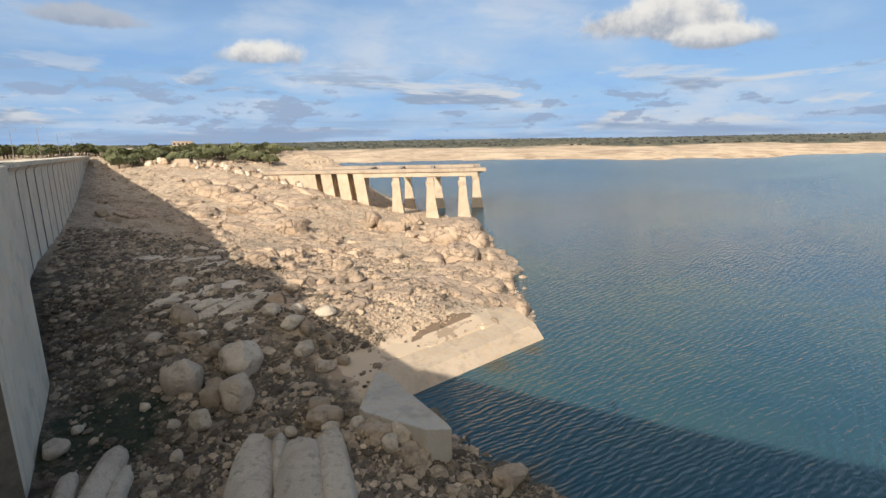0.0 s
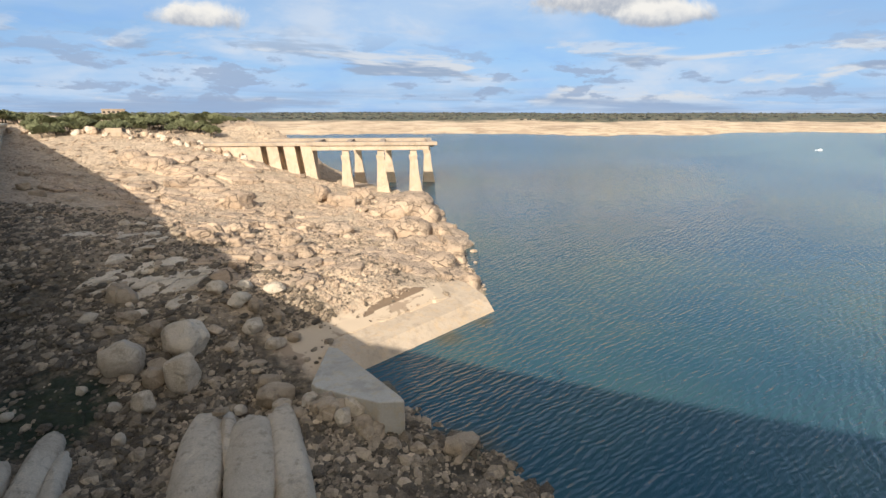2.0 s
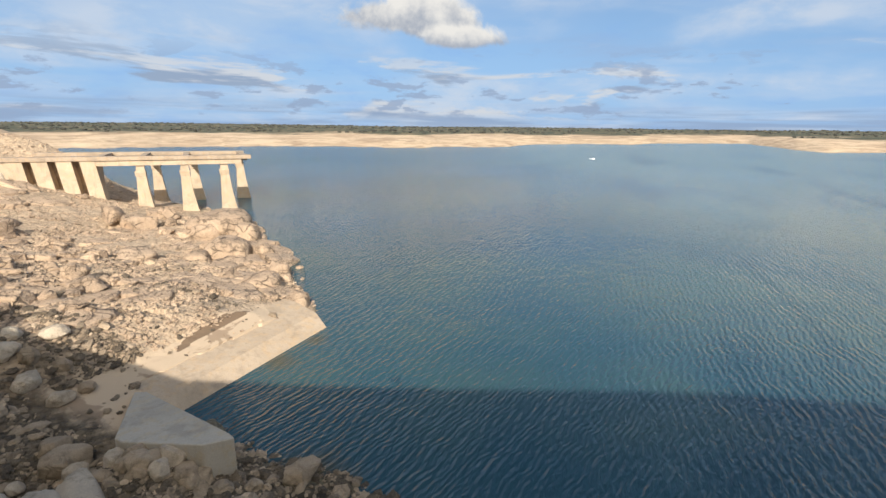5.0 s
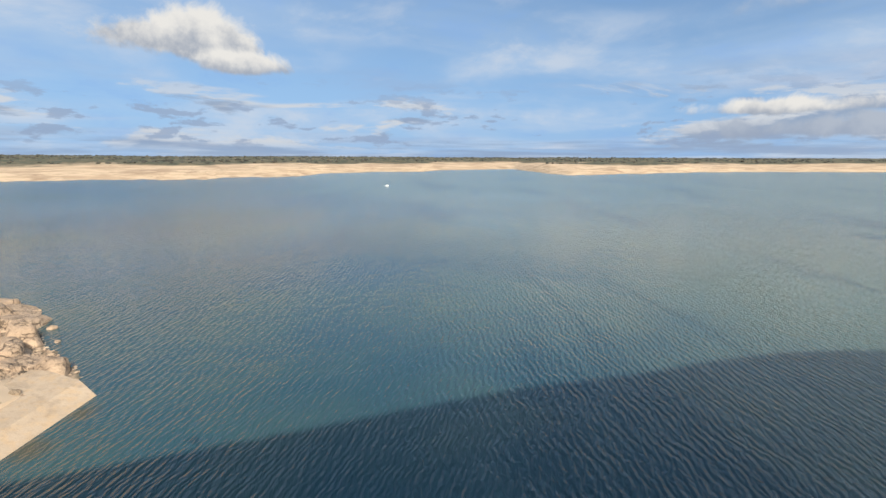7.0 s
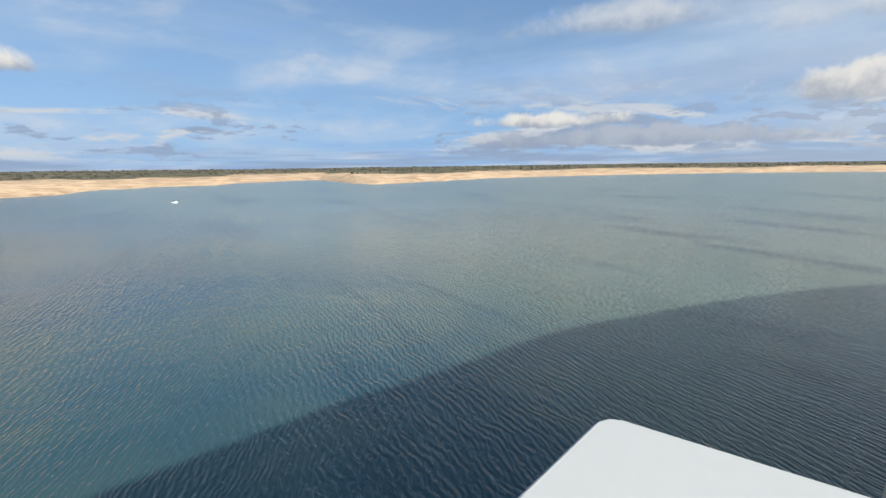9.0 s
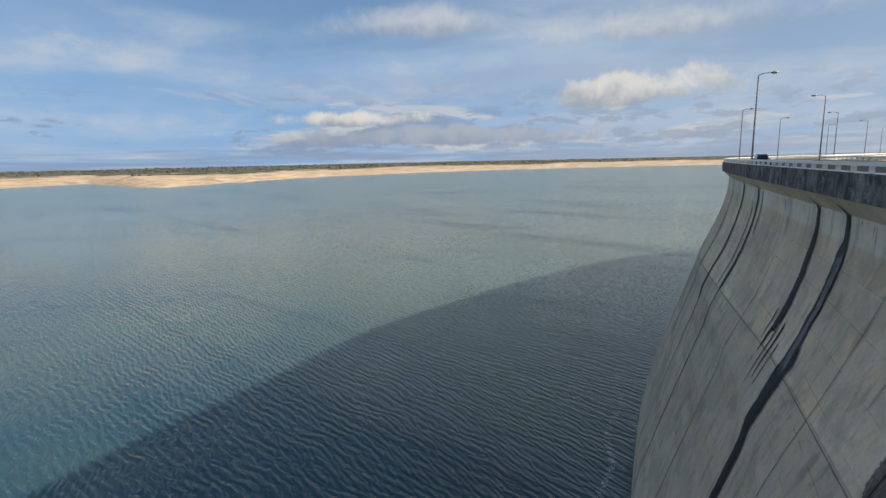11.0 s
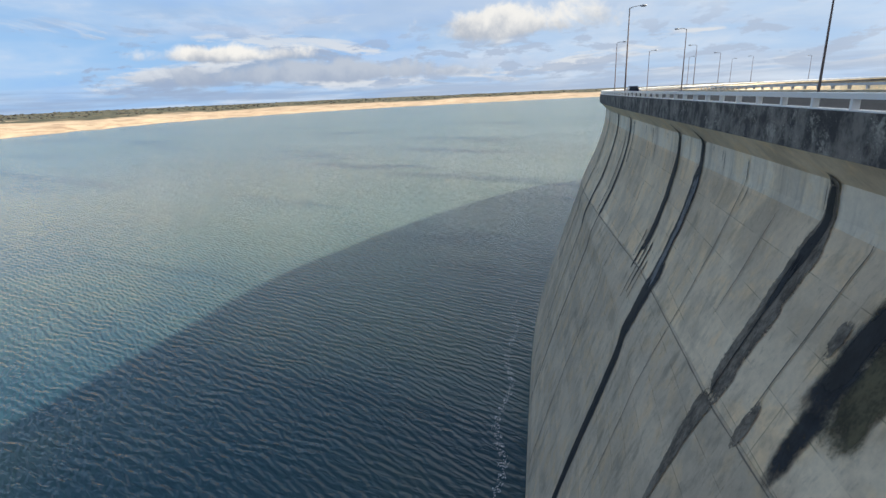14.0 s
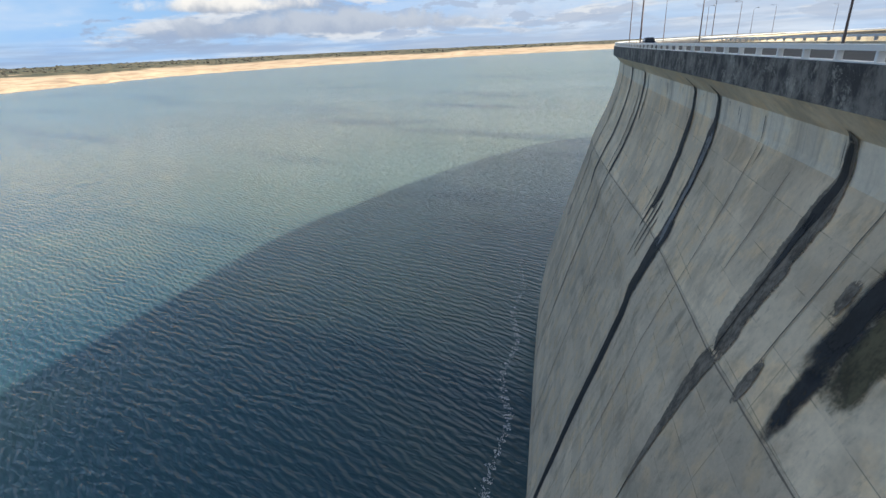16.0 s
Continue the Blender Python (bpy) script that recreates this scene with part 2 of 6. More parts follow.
def make_ground():
    """Gravel and worn granite: wet dark soil by the dam, with shade deepened in its colour, dry and pale beyond."""
    m, n = material("shore ground", 0.95)
    xyz = n.add("ShaderNodeSeparateXYZ", {0: n.pos})
    big = n.noise(n.pos, 0.03, 5, 0.6)
    med = n.noise(n.pos, 0.3, 6, 0.65)
    fine = n.noise(n.pos, 2.2, 5, 0.7)
    dry = n.mix(n.ramp(big, 0.35, 0.62), (0.44, 0.33, 0.225), (0.53, 0.395, 0.27))
    dry = n.mix(n.math("MULTIPLY", n.ramp(med, 0.48, 0.66), 0.65), dry, (0.30, 0.235, 0.17))
    # wet soil, its colour darkened further for the dam's shade
    wet_shade = n.mix(n.ramp(med, 0.40, 0.66), (0.05, 0.038, 0.024), (0.23, 0.175, 0.115))
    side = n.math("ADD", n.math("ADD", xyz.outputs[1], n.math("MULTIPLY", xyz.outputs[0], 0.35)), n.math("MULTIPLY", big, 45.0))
    col = n.mix(n.ramp(side, 92.0, 128.0), wet_shade, dry)
    # moss by the foot of the block
    far = n.add("ShaderNodeVectorMath", {0: n.pos, 1: (-49.0, 66.0, 5.0)}, operation="DISTANCE").outputs["Value"]
    moss = n.math("ADD", far, n.math("MULTIPLY", med, 16.0))
    col = n.mix(n.math("MULTIPLY", n.ramp(moss, 19.0, 13.0), 0.85), col, (0.022, 0.034, 0.014))
    # the band that the water has just left
    low = n.math("ADD", xyz.outputs[2], n.math("MULTIPLY", med, -0.8))
    col = n.mix(n.ramp(low, 0.15, -0.5), col, (0.17, 0.15, 0.10))
    # bedrock cracks
    bent = n.bent(n.pos, 0.3, 3.0)
    split = n.add("ShaderNodeTexVoronoi", {"Vector": n.scaled(bent, (0.6, 1.0, 1.0)), "Scale": 0.3}, feature="DISTANCE_TO_EDGE").outputs["Distance"]
    gap = n.math("MULTIPLY", n.ramp(split, 0.065, 0.015), n.ramp(n.noise(n.pos, 0.08, 3, 0.6), 0.42, 0.54))
    col = n.mix(n.math("MULTIPLY", gap, 0.3), col, (0.09, 0.065, 0.045))
    cell = n.add("ShaderNodeTexVoronoi", {"Vector": n.pos, "Scale": 1.1, "Randomness": 1.0})
    sand = n.add("ShaderNodeAttribute")
    sand.attribute_name = "sand"
    sandy = n.math("ADD", sand.outputs["Fac"], n.math("MULTIPLY", n.math("SUBTRACT", med, 0.5), 0.5), clamp=True)
    val = n.math("ADD", n.math("MULTIPLY", fine, 0.7), n.math("ADD", n.math("MULTIPLY", n.add("ShaderNodeSeparateColor", {0: cell.outputs["Color"]}).outputs[0], 0.4), 0.42))
    val = n.add("ShaderNodeMix", {0: n.ramp(big, 0.42, 0.56, 0.0, 0.35), 2: val, 3: 1.0}).outputs[0]
    silt = n.mix(n.ramp(n.noise(n.scaled(n.pos, (0.7, 0.5, 1)), 0.22, 4, 0.6, 0.5), 0.56, 0.6), (0.56, 0.43, 0.30), (0.36, 0.26, 0.175))
    col = n.mix(n.ramp(sandy, 0.35, 0.75), col, silt)
    col = n.mix(n.ramp(n.math("ADD", sand.outputs["Fac"], n.math("MULTIPLY", n.math("SUBTRACT", med, 0.5), 0.9)), 1.35, 1.5), col, (0.20, 0.135, 0.085))
    val = n.add("ShaderNodeMix", {0: n.ramp(sandy, 0.35, 0.75), 2: val, 3: 0.95}).outputs[0]
    col = n.mix(1.0, col, n.add("ShaderNodeCombineColor", {0: val, 1: val, 2: val}).outputs[0], "MULTIPLY")
    feed(n, "Base Color", col)
    h = n.math("ADD", med, n.math("SUBTRACT", n.math("MULTIPLY", fine, 0.5), n.math("ADD", n.math("MULTIPLY", gap, 0.4), n.math("MULTIPLY", cell.outputs["Distance"], 0.6))))
    bump(n, n.math("MULTIPLY", h, n.ramp(sandy, 0.8, 0.3, 0.08, 1.0)), 0.9, 0.6)
    return m


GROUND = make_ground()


def make_far():
    """The far shore: bleached banks below the old water line, scrub and woods above it."""
    m, n = material("far land", 1.0)
    z = n.add("ShaderNodeSeparateXYZ", {0: n.pos}).outputs[2]
    big = n.noise(n.scaled(n.pos, (1, 1, 3)), 0.0035, 6, 0.6)
    line = n.noise(n.scaled(n.pos, (1, 1, 22)), 0.012, 6, 0.65, 0.5)
    gully = n.noise(n.pos, 0.012, 6, 0.62, 0.6)
    spots = n.noise(n.pos, 0.03, 5, 0.65)
    bank = n.mix(n.ramp(line, 0.38, 0.62), (0.42, 0.30, 0.195), (0.62, 0.47, 0.315))
    bank = n.mix(n.math("MULTIPLY", n.ramp(gully, 0.54, 0.66), 0.8), bank, (0.30, 0.20, 0.125))
    bank = n.mix(n.math("MULTIPLY", n.ramp(spots, 0.58, 0.68), 0.5), bank, (0.22, 0.16, 0.10))
    field = n.mix(n.ramp(gully, 0.40, 0.56), (0.17, 0.135, 0.075), (0.10, 0.09, 0.05))
    scrub = n.mix(n.ramp(spots, 0.44, 0.56), field, (0.040, 0.050, 0.028))
    edge = n.math("ADD", z, n.math("MULTIPLY", n.math("SUBTRACT", big, 0.5), 26.0))
    feed(n, "Base Color", n.mix(n.ramp(edge, 20.0, 24.5), bank, scrub))
    return m


FAR = make_far()


def make_concrete(name, light, dark, run=0.5, joint=0.0):
    """Board-marked concrete: clouded, with lime, rust and rain runs; joint: height of a pour in metres, 0 for none."""
    m, n = material(name, 0.9)
    big = n.noise(n.pos, 0.10, 5, 0.6, 0.4)
    med = n.noise(n.pos, 0.55, 6, 0.62, 0.2)
    fine = n.noise(n.pos, 4.0, 5, 0.7)
    drip = n.noise(n.scaled(n.pos, (1.0, 1.0, 0.06)), 0.9, 6, 0.65)
    thin = n.noise(n.scaled(n.pos, (1.0, 1.0, 0.035)), 4.5, 4, 0.6)
    col = n.mix(n.ramp(big, 0.35, 0.65), dark, light)
    rust = tuple(c * k for c, k in zip(light, (1.02, 0.90, 0.72)))
    col = n.mix(n.math("MULTIPLY", n.ramp(med, 0.46, 0.64), 0.55), col, rust)
    grey = tuple(0.78 * c for c in dark)
    col = n.mix(n.math("MULTIPLY", n.ramp(n.noise(n.pos, 0.23, 4, 0.6, 0.3), 0.52, 0.66), 0.6), col, grey)
    col = n.mix(n.math("MULTIPLY", n.ramp(drip, 0.50, 0.72), run), col, tuple(0.42 * c for c in dark))
    col = n.mix(n.math("MULTIPLY", n.ramp(thin, 0.56, 0.72), run * 0.7), col, tuple(0.5 * c for c in dark))
    val = n.math("ADD", n.math("MULTIPLY", fine, 0.42), 0.80)
    if joint:
        run = n.add("ShaderNodeAttribute")
        run.attribute_name = "run"
        along = n.math("MULTIPLY", n.math("ADD", run.outputs["Fac"], 2.05), 1.0 / 8.2)
        bay = n.add("ShaderNodeTexWhiteNoise", {"Vector": n.add("ShaderNodeCombineXYZ", {0: n.math("FLOOR", along), 1: n.math("FLOOR", n.math("MULTIPLY", n.add("ShaderNodeSeparateXYZ", {0: n.pos}).outputs[2], 1.0 / joint))}).outputs[0]}).outputs["Value"]
        seam = n.ramp(n.math("ABSOLUTE", n.math("SUBTRACT", n.math("FRACT", along), 0.5)), 0.4935, 0.499)
        z = n.math("MULTIPLY", n.add("ShaderNodeSeparateXYZ", {0: n.pos}).outputs[2], 1.0 / joint)
        step = n.math("FRACT", n.math("MULTIPLY", n.math("SINE", n.math("MULTIPLY", n.math("FLOOR", z), 12.9898)), 43.7))
        line = n.ramp(n.math("ABSOLUTE", n.math("SUBTRACT", n.math("FRACT", z), 0.5)), 0.485, 0.498)
        line = n.math("MAXIMUM", line, n.math("MULTIPLY", seam, 0.7))
        patch = n.math("ADD", n.math("MULTIPLY", step, 0.14), n.math("MULTIPLY", n.math("SUBTRACT", bay, 0.5), 0.14))
        val = n.math("MULTIPLY", n.math("ADD", val, patch), n.math("SUBTRACT", 1.0, n.math("MULTIPLY", line, n.ramp(med, 0.4, 0.6, 0.0, 0.5))))
    col = n.mix(1.0, col, n.add("ShaderNodeCombineColor", {0: val, 1: val, 2: val}).outputs[0], "MULTIPLY")
    feed(n, "Base Color", col)
    bump(n, n.math("ADD", fine, med), 0.35, 0.03)
    return m


CONCRETE = make_concrete("weathered dam concrete", (0.76, 0.635, 0.455), (0.56, 0.465, 0.335), 0.5, 1.9)
PALE = make_concrete("pale wing concrete", (0.68, 0.60, 0.47), (0.59, 0.52, 0.405), 0.25)
DECK = make_concrete("dusty deck concrete", (0.40, 0.315, 0.235), (0.32, 0.25, 0.185), 0.3)
SANDY = make_concrete("sand coloured concrete", (0.49, 0.385, 0.28), (0.415, 0.322, 0.23), 0.3)
LOWER = make_concrete("darker lower concrete", (0.60, 0.505, 0.37), (0.44, 0.375, 0.28), 0.55, 1.9)


def make_fascia():
    """Old concrete blackened by dirt and rain, bare in patches and specked with pale lichen."""
    m, n = material("blackened concrete", 0.95)
    run = n.noise(n.scaled(n.pos, (1, 1, 0.7)), 1.0, 6, 0.7)
    med, fine = n.noise(n.pos, 0.8, 6, 0.65), n.noise(n.pos, 7.0, 5, 0.7)
    col = n.mix(n.ramp(run, 0.40, 0.62), (0.06, 0.058, 0.056), (0.23, 0.215, 0.19))
    col = n.mix(n.ramp(n.math("ADD", med, n.math("MULTIPLY", fine, 0.5)), 0.80, 0.95), col, (0.36, 0.34, 0.29))
    spot = n.noise(n.pos, 16.0, 3, 0.6)
    col = n.mix(n.math("MULTIPLY", n.ramp(spot, 0.60, 0.68), n.ramp(med, 0.42, 0.6)), col, (0.45, 0.44, 0.38))
    feed(n, "Base Color", col)
    bump(n, n.math("ADD", fine, med), 0.5, 0.05)
    return m


FASCIA = make_fascia()
NECK = make_concrete("lime-washed concrete", (0.86, 0.80, 0.65), (0.68, 0.62, 0.50), 0.55)
SOFFIT = make_concrete("damp soffit concrete", (0.80, 0.70, 0.52), (0.58, 0.50, 0.37), 0.25)


def make_stain(name, colour, rough, lo=0.3, hi=0.42, wild=0.7):
    """Seepage: 'body' is 1 in the middle of a streak and 0 at its rim; lo and hi say how sharply it ends."""
    m, n = material(name, rough)
    body = n.add("ShaderNodeAttribute")
    body.attribute_name = "body"
    med = n.noise(n.scaled(n.pos, (1, 1, 0.35)), 1.6, 6, 0.65)
    fine = n.noise(n.scaled(n.pos, (1, 1, 0.4)), 9.0, 4, 0.7)
    f = n.math("ADD", body.outputs["Fac"], n.math("ADD", n.math("MULTIPLY", n.math("SUBTRACT", med, 0.5), wild), n.math("MULTIPLY", n.math("SUBTRACT", fine, 0.5), 0.9 * wild)))
    feed(n, "Alpha", n.ramp(f, lo, hi, 0.0, 0.96))
    feed(n, "Base Color", n.mix(n.ramp(n.math("ADD", n.math("MULTIPLY", med, 0.6), n.math("MULTIPLY", fine, 0.4)), 0.38, 0.62), tuple(0.5 * c for c in colour), tuple(1.6 * c for c in colour)))
    return m


STREAK = make_stain("black seepage", (0.014, 0.014, 0.015), 0.7)
SEEP = make_stain("brown seepage", (0.165, 0.142, 0.112), 0.85)
SOFT = make_stain("faded black seepage", (0.022, 0.024, 0.028), 0.8, 0.12, 0.85, 0.6)
# the gloss of the wet streak, painted on as blue-grey colour
SHEEN = make_stain("painted blue-grey wet sheen", (0.075, 0.085, 0.10), 0.5, 0.2, 0.8, 0.9)
OLIVE = make_stain("olive algae film", (0.085, 0.075, 0.042), 0.85, 0.15, 0.7, 0.7)
BLACK_FILL = plain("black joint and opening fill", (0.02, 0.02, 0.021), 0.9, 0, 0.4, 0.8, 6.0)
DARK_CONCRETE = plain("dark brown concrete", (0.20, 0.165, 0.125), 0.9, 0, 0.4, 0.8, 6.0)
ASPHALT = plain("asphalt", (0.06, 0.06, 0.06), 0.9, 0, 0.2, 0.3, 30)
OFFWHITE = plain("chalky white paint", (0.50, 0.535, 0.55), 0.6, 0, 0.06, 0.8, 20, 0.001)
BLOCKY = make_concrete("grey beige concrete", (0.44, 0.40, 0.34), (0.37, 0.335, 0.285), 0.2)
WHITE = plain("white paint", (0.80, 0.81, 0.80), 0.35, 0, 0.06, 0.8, 20, 0.001)
RUSTY = plain("rust-stained steel", (0.21, 0.155, 0.135), 0.6, 0.2, 0.2)
STEEL = plain("galvanised steel", (0.36, 0.37, 0.38), 0.45, 0.6, 0.1)
LEAF = plain("oak leaves", (0.13, 0.135, 0.06), 0.8, 0, 0.5, 0.25, 1.5, 0.05)
WOODS = plain("distant woods", (0.052, 0.05, 0.040), 0.9, 0, 0.4, 0.02, 0.2, 0.05)
BARK = plain("bark", (0.10, 0.08, 0.06), 0.9)
GLASS = plain("dark glass", (0.02, 0.025, 0.03), 0.1)
BLUE = plain("dark blue car paint", (0.02, 0.03, 0.07), 0.25)
TYRE = plain("rubber", (0.02, 0.02, 0.02), 0.8)


def make_water():
    """Turbid lake water under a fresh breeze: short crests that run from the dam towards the far bank."""
    m, n = material("lake water", 0.03)

    def crests(turn, period, wander, seed):
        p = n.add("ShaderNodeMapping", {"Vector": n.pos, "Rotation": (0, 0, radians(turn)), "Location": (seed, 0, 0)}).outputs[0]
        p = n.scaled(p, (0.85, 1.0, 1.0))
        w = n.add("ShaderNodeTexWave", {"Vector": p, "Scale": 0.314 / period, "Distortion": wander, "Detail": 2.0, "Detail Scale": 1.4 / period / (0.314 / period) * 0.12, "Detail Roughness": 0.6})
        w.bands_direction = "Y"
        return w.outputs["Fac"]
    turned = n.add("ShaderNodeMapping", {"Vector": n.pos, "Rotation": (0, 0, radians(-45))}).outputs[0]
    a = n.noise(n.scaled(turned, (0.32, 1.0, 1)), 1.0, 2, 0.5, 0.5)
    b = n.noise(n.scaled(turned, (0.12, 0.34, 1)), 1.0, 2, 0.5, 0.4)
    fine = n.noise(n.scaled(turned, (1.3, 2.9, 1)), 1.0, 3, 0.6, 0.3)
    gust = n.noise(n.scaled(turned, (0.5, 1, 1)), 0.011, 4, 0.55)
    calm = n.ramp(gust, 0.36, 0.6, 0.75, 1.15)
    sharp = n.math("SUBTRACT", 1.0, n.math("MULTIPLY", n.math("ABSOLUTE", n.math("SUBTRACT", a, 0.5)), 3.0))
    ridge = n.noise(n.scaled(turned, (0.42, 1.5, 1)), 1.0, 3, 0.55, 0.6)
    ridge = n.math("SUBTRACT", 1.0, n.math("MULTIPLY", n.math("ABSOLUTE", n.math("SUBTRACT", ridge, 0.5)), 3.0))
    h = n.math("ADD", n.math("MULTIPLY", crests(-45, 1.7, 10.0, 0.0), 0.30), n.math("MULTIPLY", crests(-28, 0.95, 9.0, 31.0), 0.19))
    h = n.math("ADD", h, n.math("ADD", n.math("MULTIPLY", sharp, 0.34), n.math("ADD", n.math("MULTIPLY", b, 0.7), n.math("ADD", n.math("MULTIPLY", ridge, 0.16), n.math("MULTIPLY", fine, 0.07)))))
    # far off the wavelets run together into a dull gloss
    out = n.add("ShaderNodeVectorMath", {0: n.pos, 1: (0.0, 0.0, 0.0)}, operation="DISTANCE").outputs["Value"]
    blur = n.ramp(out, 160.0, 800.0)
    feed(n, "Roughness", n.add("ShaderNodeMix", {0: blur, 2: 0.03, 3: 0.2}).outputs[0])
    bump(n, n.math("MULTIPLY", n.math("MULTIPLY", h, calm), n.ramp(out, 130.0, 700.0, 1.0, 0.7)), 1.0, 0.39)
    tone = n.noise(n.pos, 0.008, 4, 0.6)
    col = n.mix(n.ramp(tone, 0.38, 0.62), (0.014, 0.060, 0.092), (0.038, 0.081, 0.082))
    # paler grey-green towards the open lake
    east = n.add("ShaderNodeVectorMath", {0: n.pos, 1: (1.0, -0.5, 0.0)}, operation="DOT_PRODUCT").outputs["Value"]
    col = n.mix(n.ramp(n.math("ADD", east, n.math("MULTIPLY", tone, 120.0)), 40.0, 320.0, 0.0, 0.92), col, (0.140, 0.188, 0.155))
    lane = n.noise(n.scaled(turned, (0.22, 1.0, 1.0)), 0.016, 4, 0.6, 0.4)
    col = n.mix(n.ramp(lane, 0.54, 0.64, 0.0, 0.45), col, (0.010, 0.040, 0.062))
    # brown shallows off the apron
    for spot, wide in (((6.0, 58.0, 0.0), 14.0), ((10.0, 97.0, 0.0), 8.0), ((18.0, 104.0, 0.0), 7.0)):
        far = n.add("ShaderNodeVectorMath", {0: n.pos, 1: spot}, operation="DISTANCE").outputs["Value"]
        far = n.math("ADD", far, n.math("MULTIPLY", n.noise(n.pos, 0.2, 4), 6.0))
        col = n.mix(n.ramp(far, wide, wide * 0.5, 0.0, 0.8), col, (0.075, 0.066, 0.034))
    feed(n, "Base Color", col)
    n.bsdf.inputs["IOR"].default_value = 1.33
    n.bsdf.inputs["Specular IOR Level"].default_value = 0.55
    return m


WATER = make_water()

# ---- building ----


def mesh_of(name, verts, faces, mat=None, smooth=False):
    me = bpy.data.meshes.new(name)
    me.from_pydata([tuple(v) for v in verts], [], faces)
    me.validate()
    if mat:
        me.materials.append(mat)
    if smooth:
        me.polygons.foreach_set("use_smooth", [True] * len(me.polygons))
    me.update()
    return me


def piece(name, me, parent, label=""):
    ob = new(name, me)
    ob.parent = parent
    return tagged(ob, label)


def part(name, bm, mat, parent, label="", smooth=False):
    me = bpy.data.meshes.new(name)
    bm.to_mesh(me)
    bm.free()
    me.materials.append(mat)
    if smooth:
        me.polygons.foreach_set("use_smooth", [True] * len(me.polygons))
    return piece(name, me, parent, label)


def box(bm, c, size, turn=0.0, bevel=0.0, taper=1.0):
    """A box with its base's centre at c, turned about z; taper narrows its top."""
    r = bmesh.ops.create_cube(bm, size=1.0)
    for v in r["verts"]:
        k = taper if v.co.z > 0 else 1.0
        v.co = Vector((v.co.x * size[0] * k, v.co.y * size[1] * k, (v.co.z + 0.5) * size[2]))
    if bevel:
        es = list({e for v in r["verts"] for e in v.link_edges})
        out = bmesh.ops.bevel(bm, geom=es, offset=bevel, segments=1, affect="EDGES")
        vs = out["verts"] + [v for v in r["verts"] if v.is_valid]
        vs = list({v for f in out["faces"] for v in f.verts} | {v for v in vs if v.is_valid})
    else:
        vs = r["verts"]
    bmesh.ops.transform(bm, matrix=Matrix.Translation(c) @ Matrix.Rotation(turn, 4, "Z"), verts=vs)


def tube(bm, a, b, r0, r1, sides=8):
    a, b = Vector(a), Vector(b)
    d = b - a
    m = Matrix.Translation((a + b) / 2) @ d.to_track_quat("Z", "Y").to_matrix().to_4x4()
    bmesh.ops.create_cone(bm, cap_ends=True, segments=sides, radius1=r0, radius2=r1, depth=d.length, matrix=m)


def prism(bm, outline, z0, z1):
    """An upright slab over an outline of (x, y) or (x, y, top)."""
    lo = [bm.verts.new((p[0], p[1], z0)) for p in outline]
    hi = [bm.verts.new((p[0], p[1], p[2] if len(p) > 2 else z1)) for p in outline]
    bm.faces.new(hi)
    bm.faces.new(lo[::-1])
    k = len(outline)
    for i in range(k):
        bm.faces.new((lo[i], lo[(i + 1) % k], hi[(i + 1) % k], hi[i]))


def lerp_table(x, table, k):
    """Reads column k of a table sorted by its first column."""
    if x <= table[0][0]:
        return table[0][k]
    for a, b in zip(table, table[1:]):
        if x <= b[0]:
            f = (x - a[0]) / (b[0] - a[0])
            return a[k] + (b[k] - a[k]) * f
    return table[-1][k]


def smoothed(x, table, k, w):
    return sum(lerp_table(x + w * o, table, k) * g for o, g in ((-1, 0.25), (-0.5, 0.5), (0, 1.0), (0.5, 0.5), (1, 0.25))) / 2.5


def fbm(x, y, scale, octaves=4, seed=0.0):
    v, a = 0.0, 1.0
    for _ in range(octaves):
        v += a * noise.noise(Vector((x / scale + seed, y / scale - seed, seed)))
        scale, a = scale * 0.5, a * 0.5
    return v


# ---- the shore: it falls from the dam's foot to the water ----
# y, water's edge x, foot of the wall x, height of the foot
SHORE = [(0, 34, -40, 3.0), (40, 22, -45, 4.0), (57, 13, -52, 5.0), (71, 3, -61, 7.0), (85, -6, -72, 11.0), (97, 9, -81, 17.0),
         (110, 20, -90, 19.0), (124, 22, -99, 19.0), (156, 21.5, -119, 19.0), (192, 22, -141, 20.0), (241, 20, -171, 25.0),
         (285, 12, -198, 31.0), (330, -14, -226, 37.0), (400, -38, -260, 39.5), (500, -70, -310, 40.5), (700, -110, -400, 42.0)]


# y, swelling of the slope half-way up
SWELL = [(70, 0.0), (88, 3.0), (110, 5.2), (130, 5.2), (160, 3.6), (195, -1.0), (240, -3.4), (275, -2.0), (310, 0.0)]


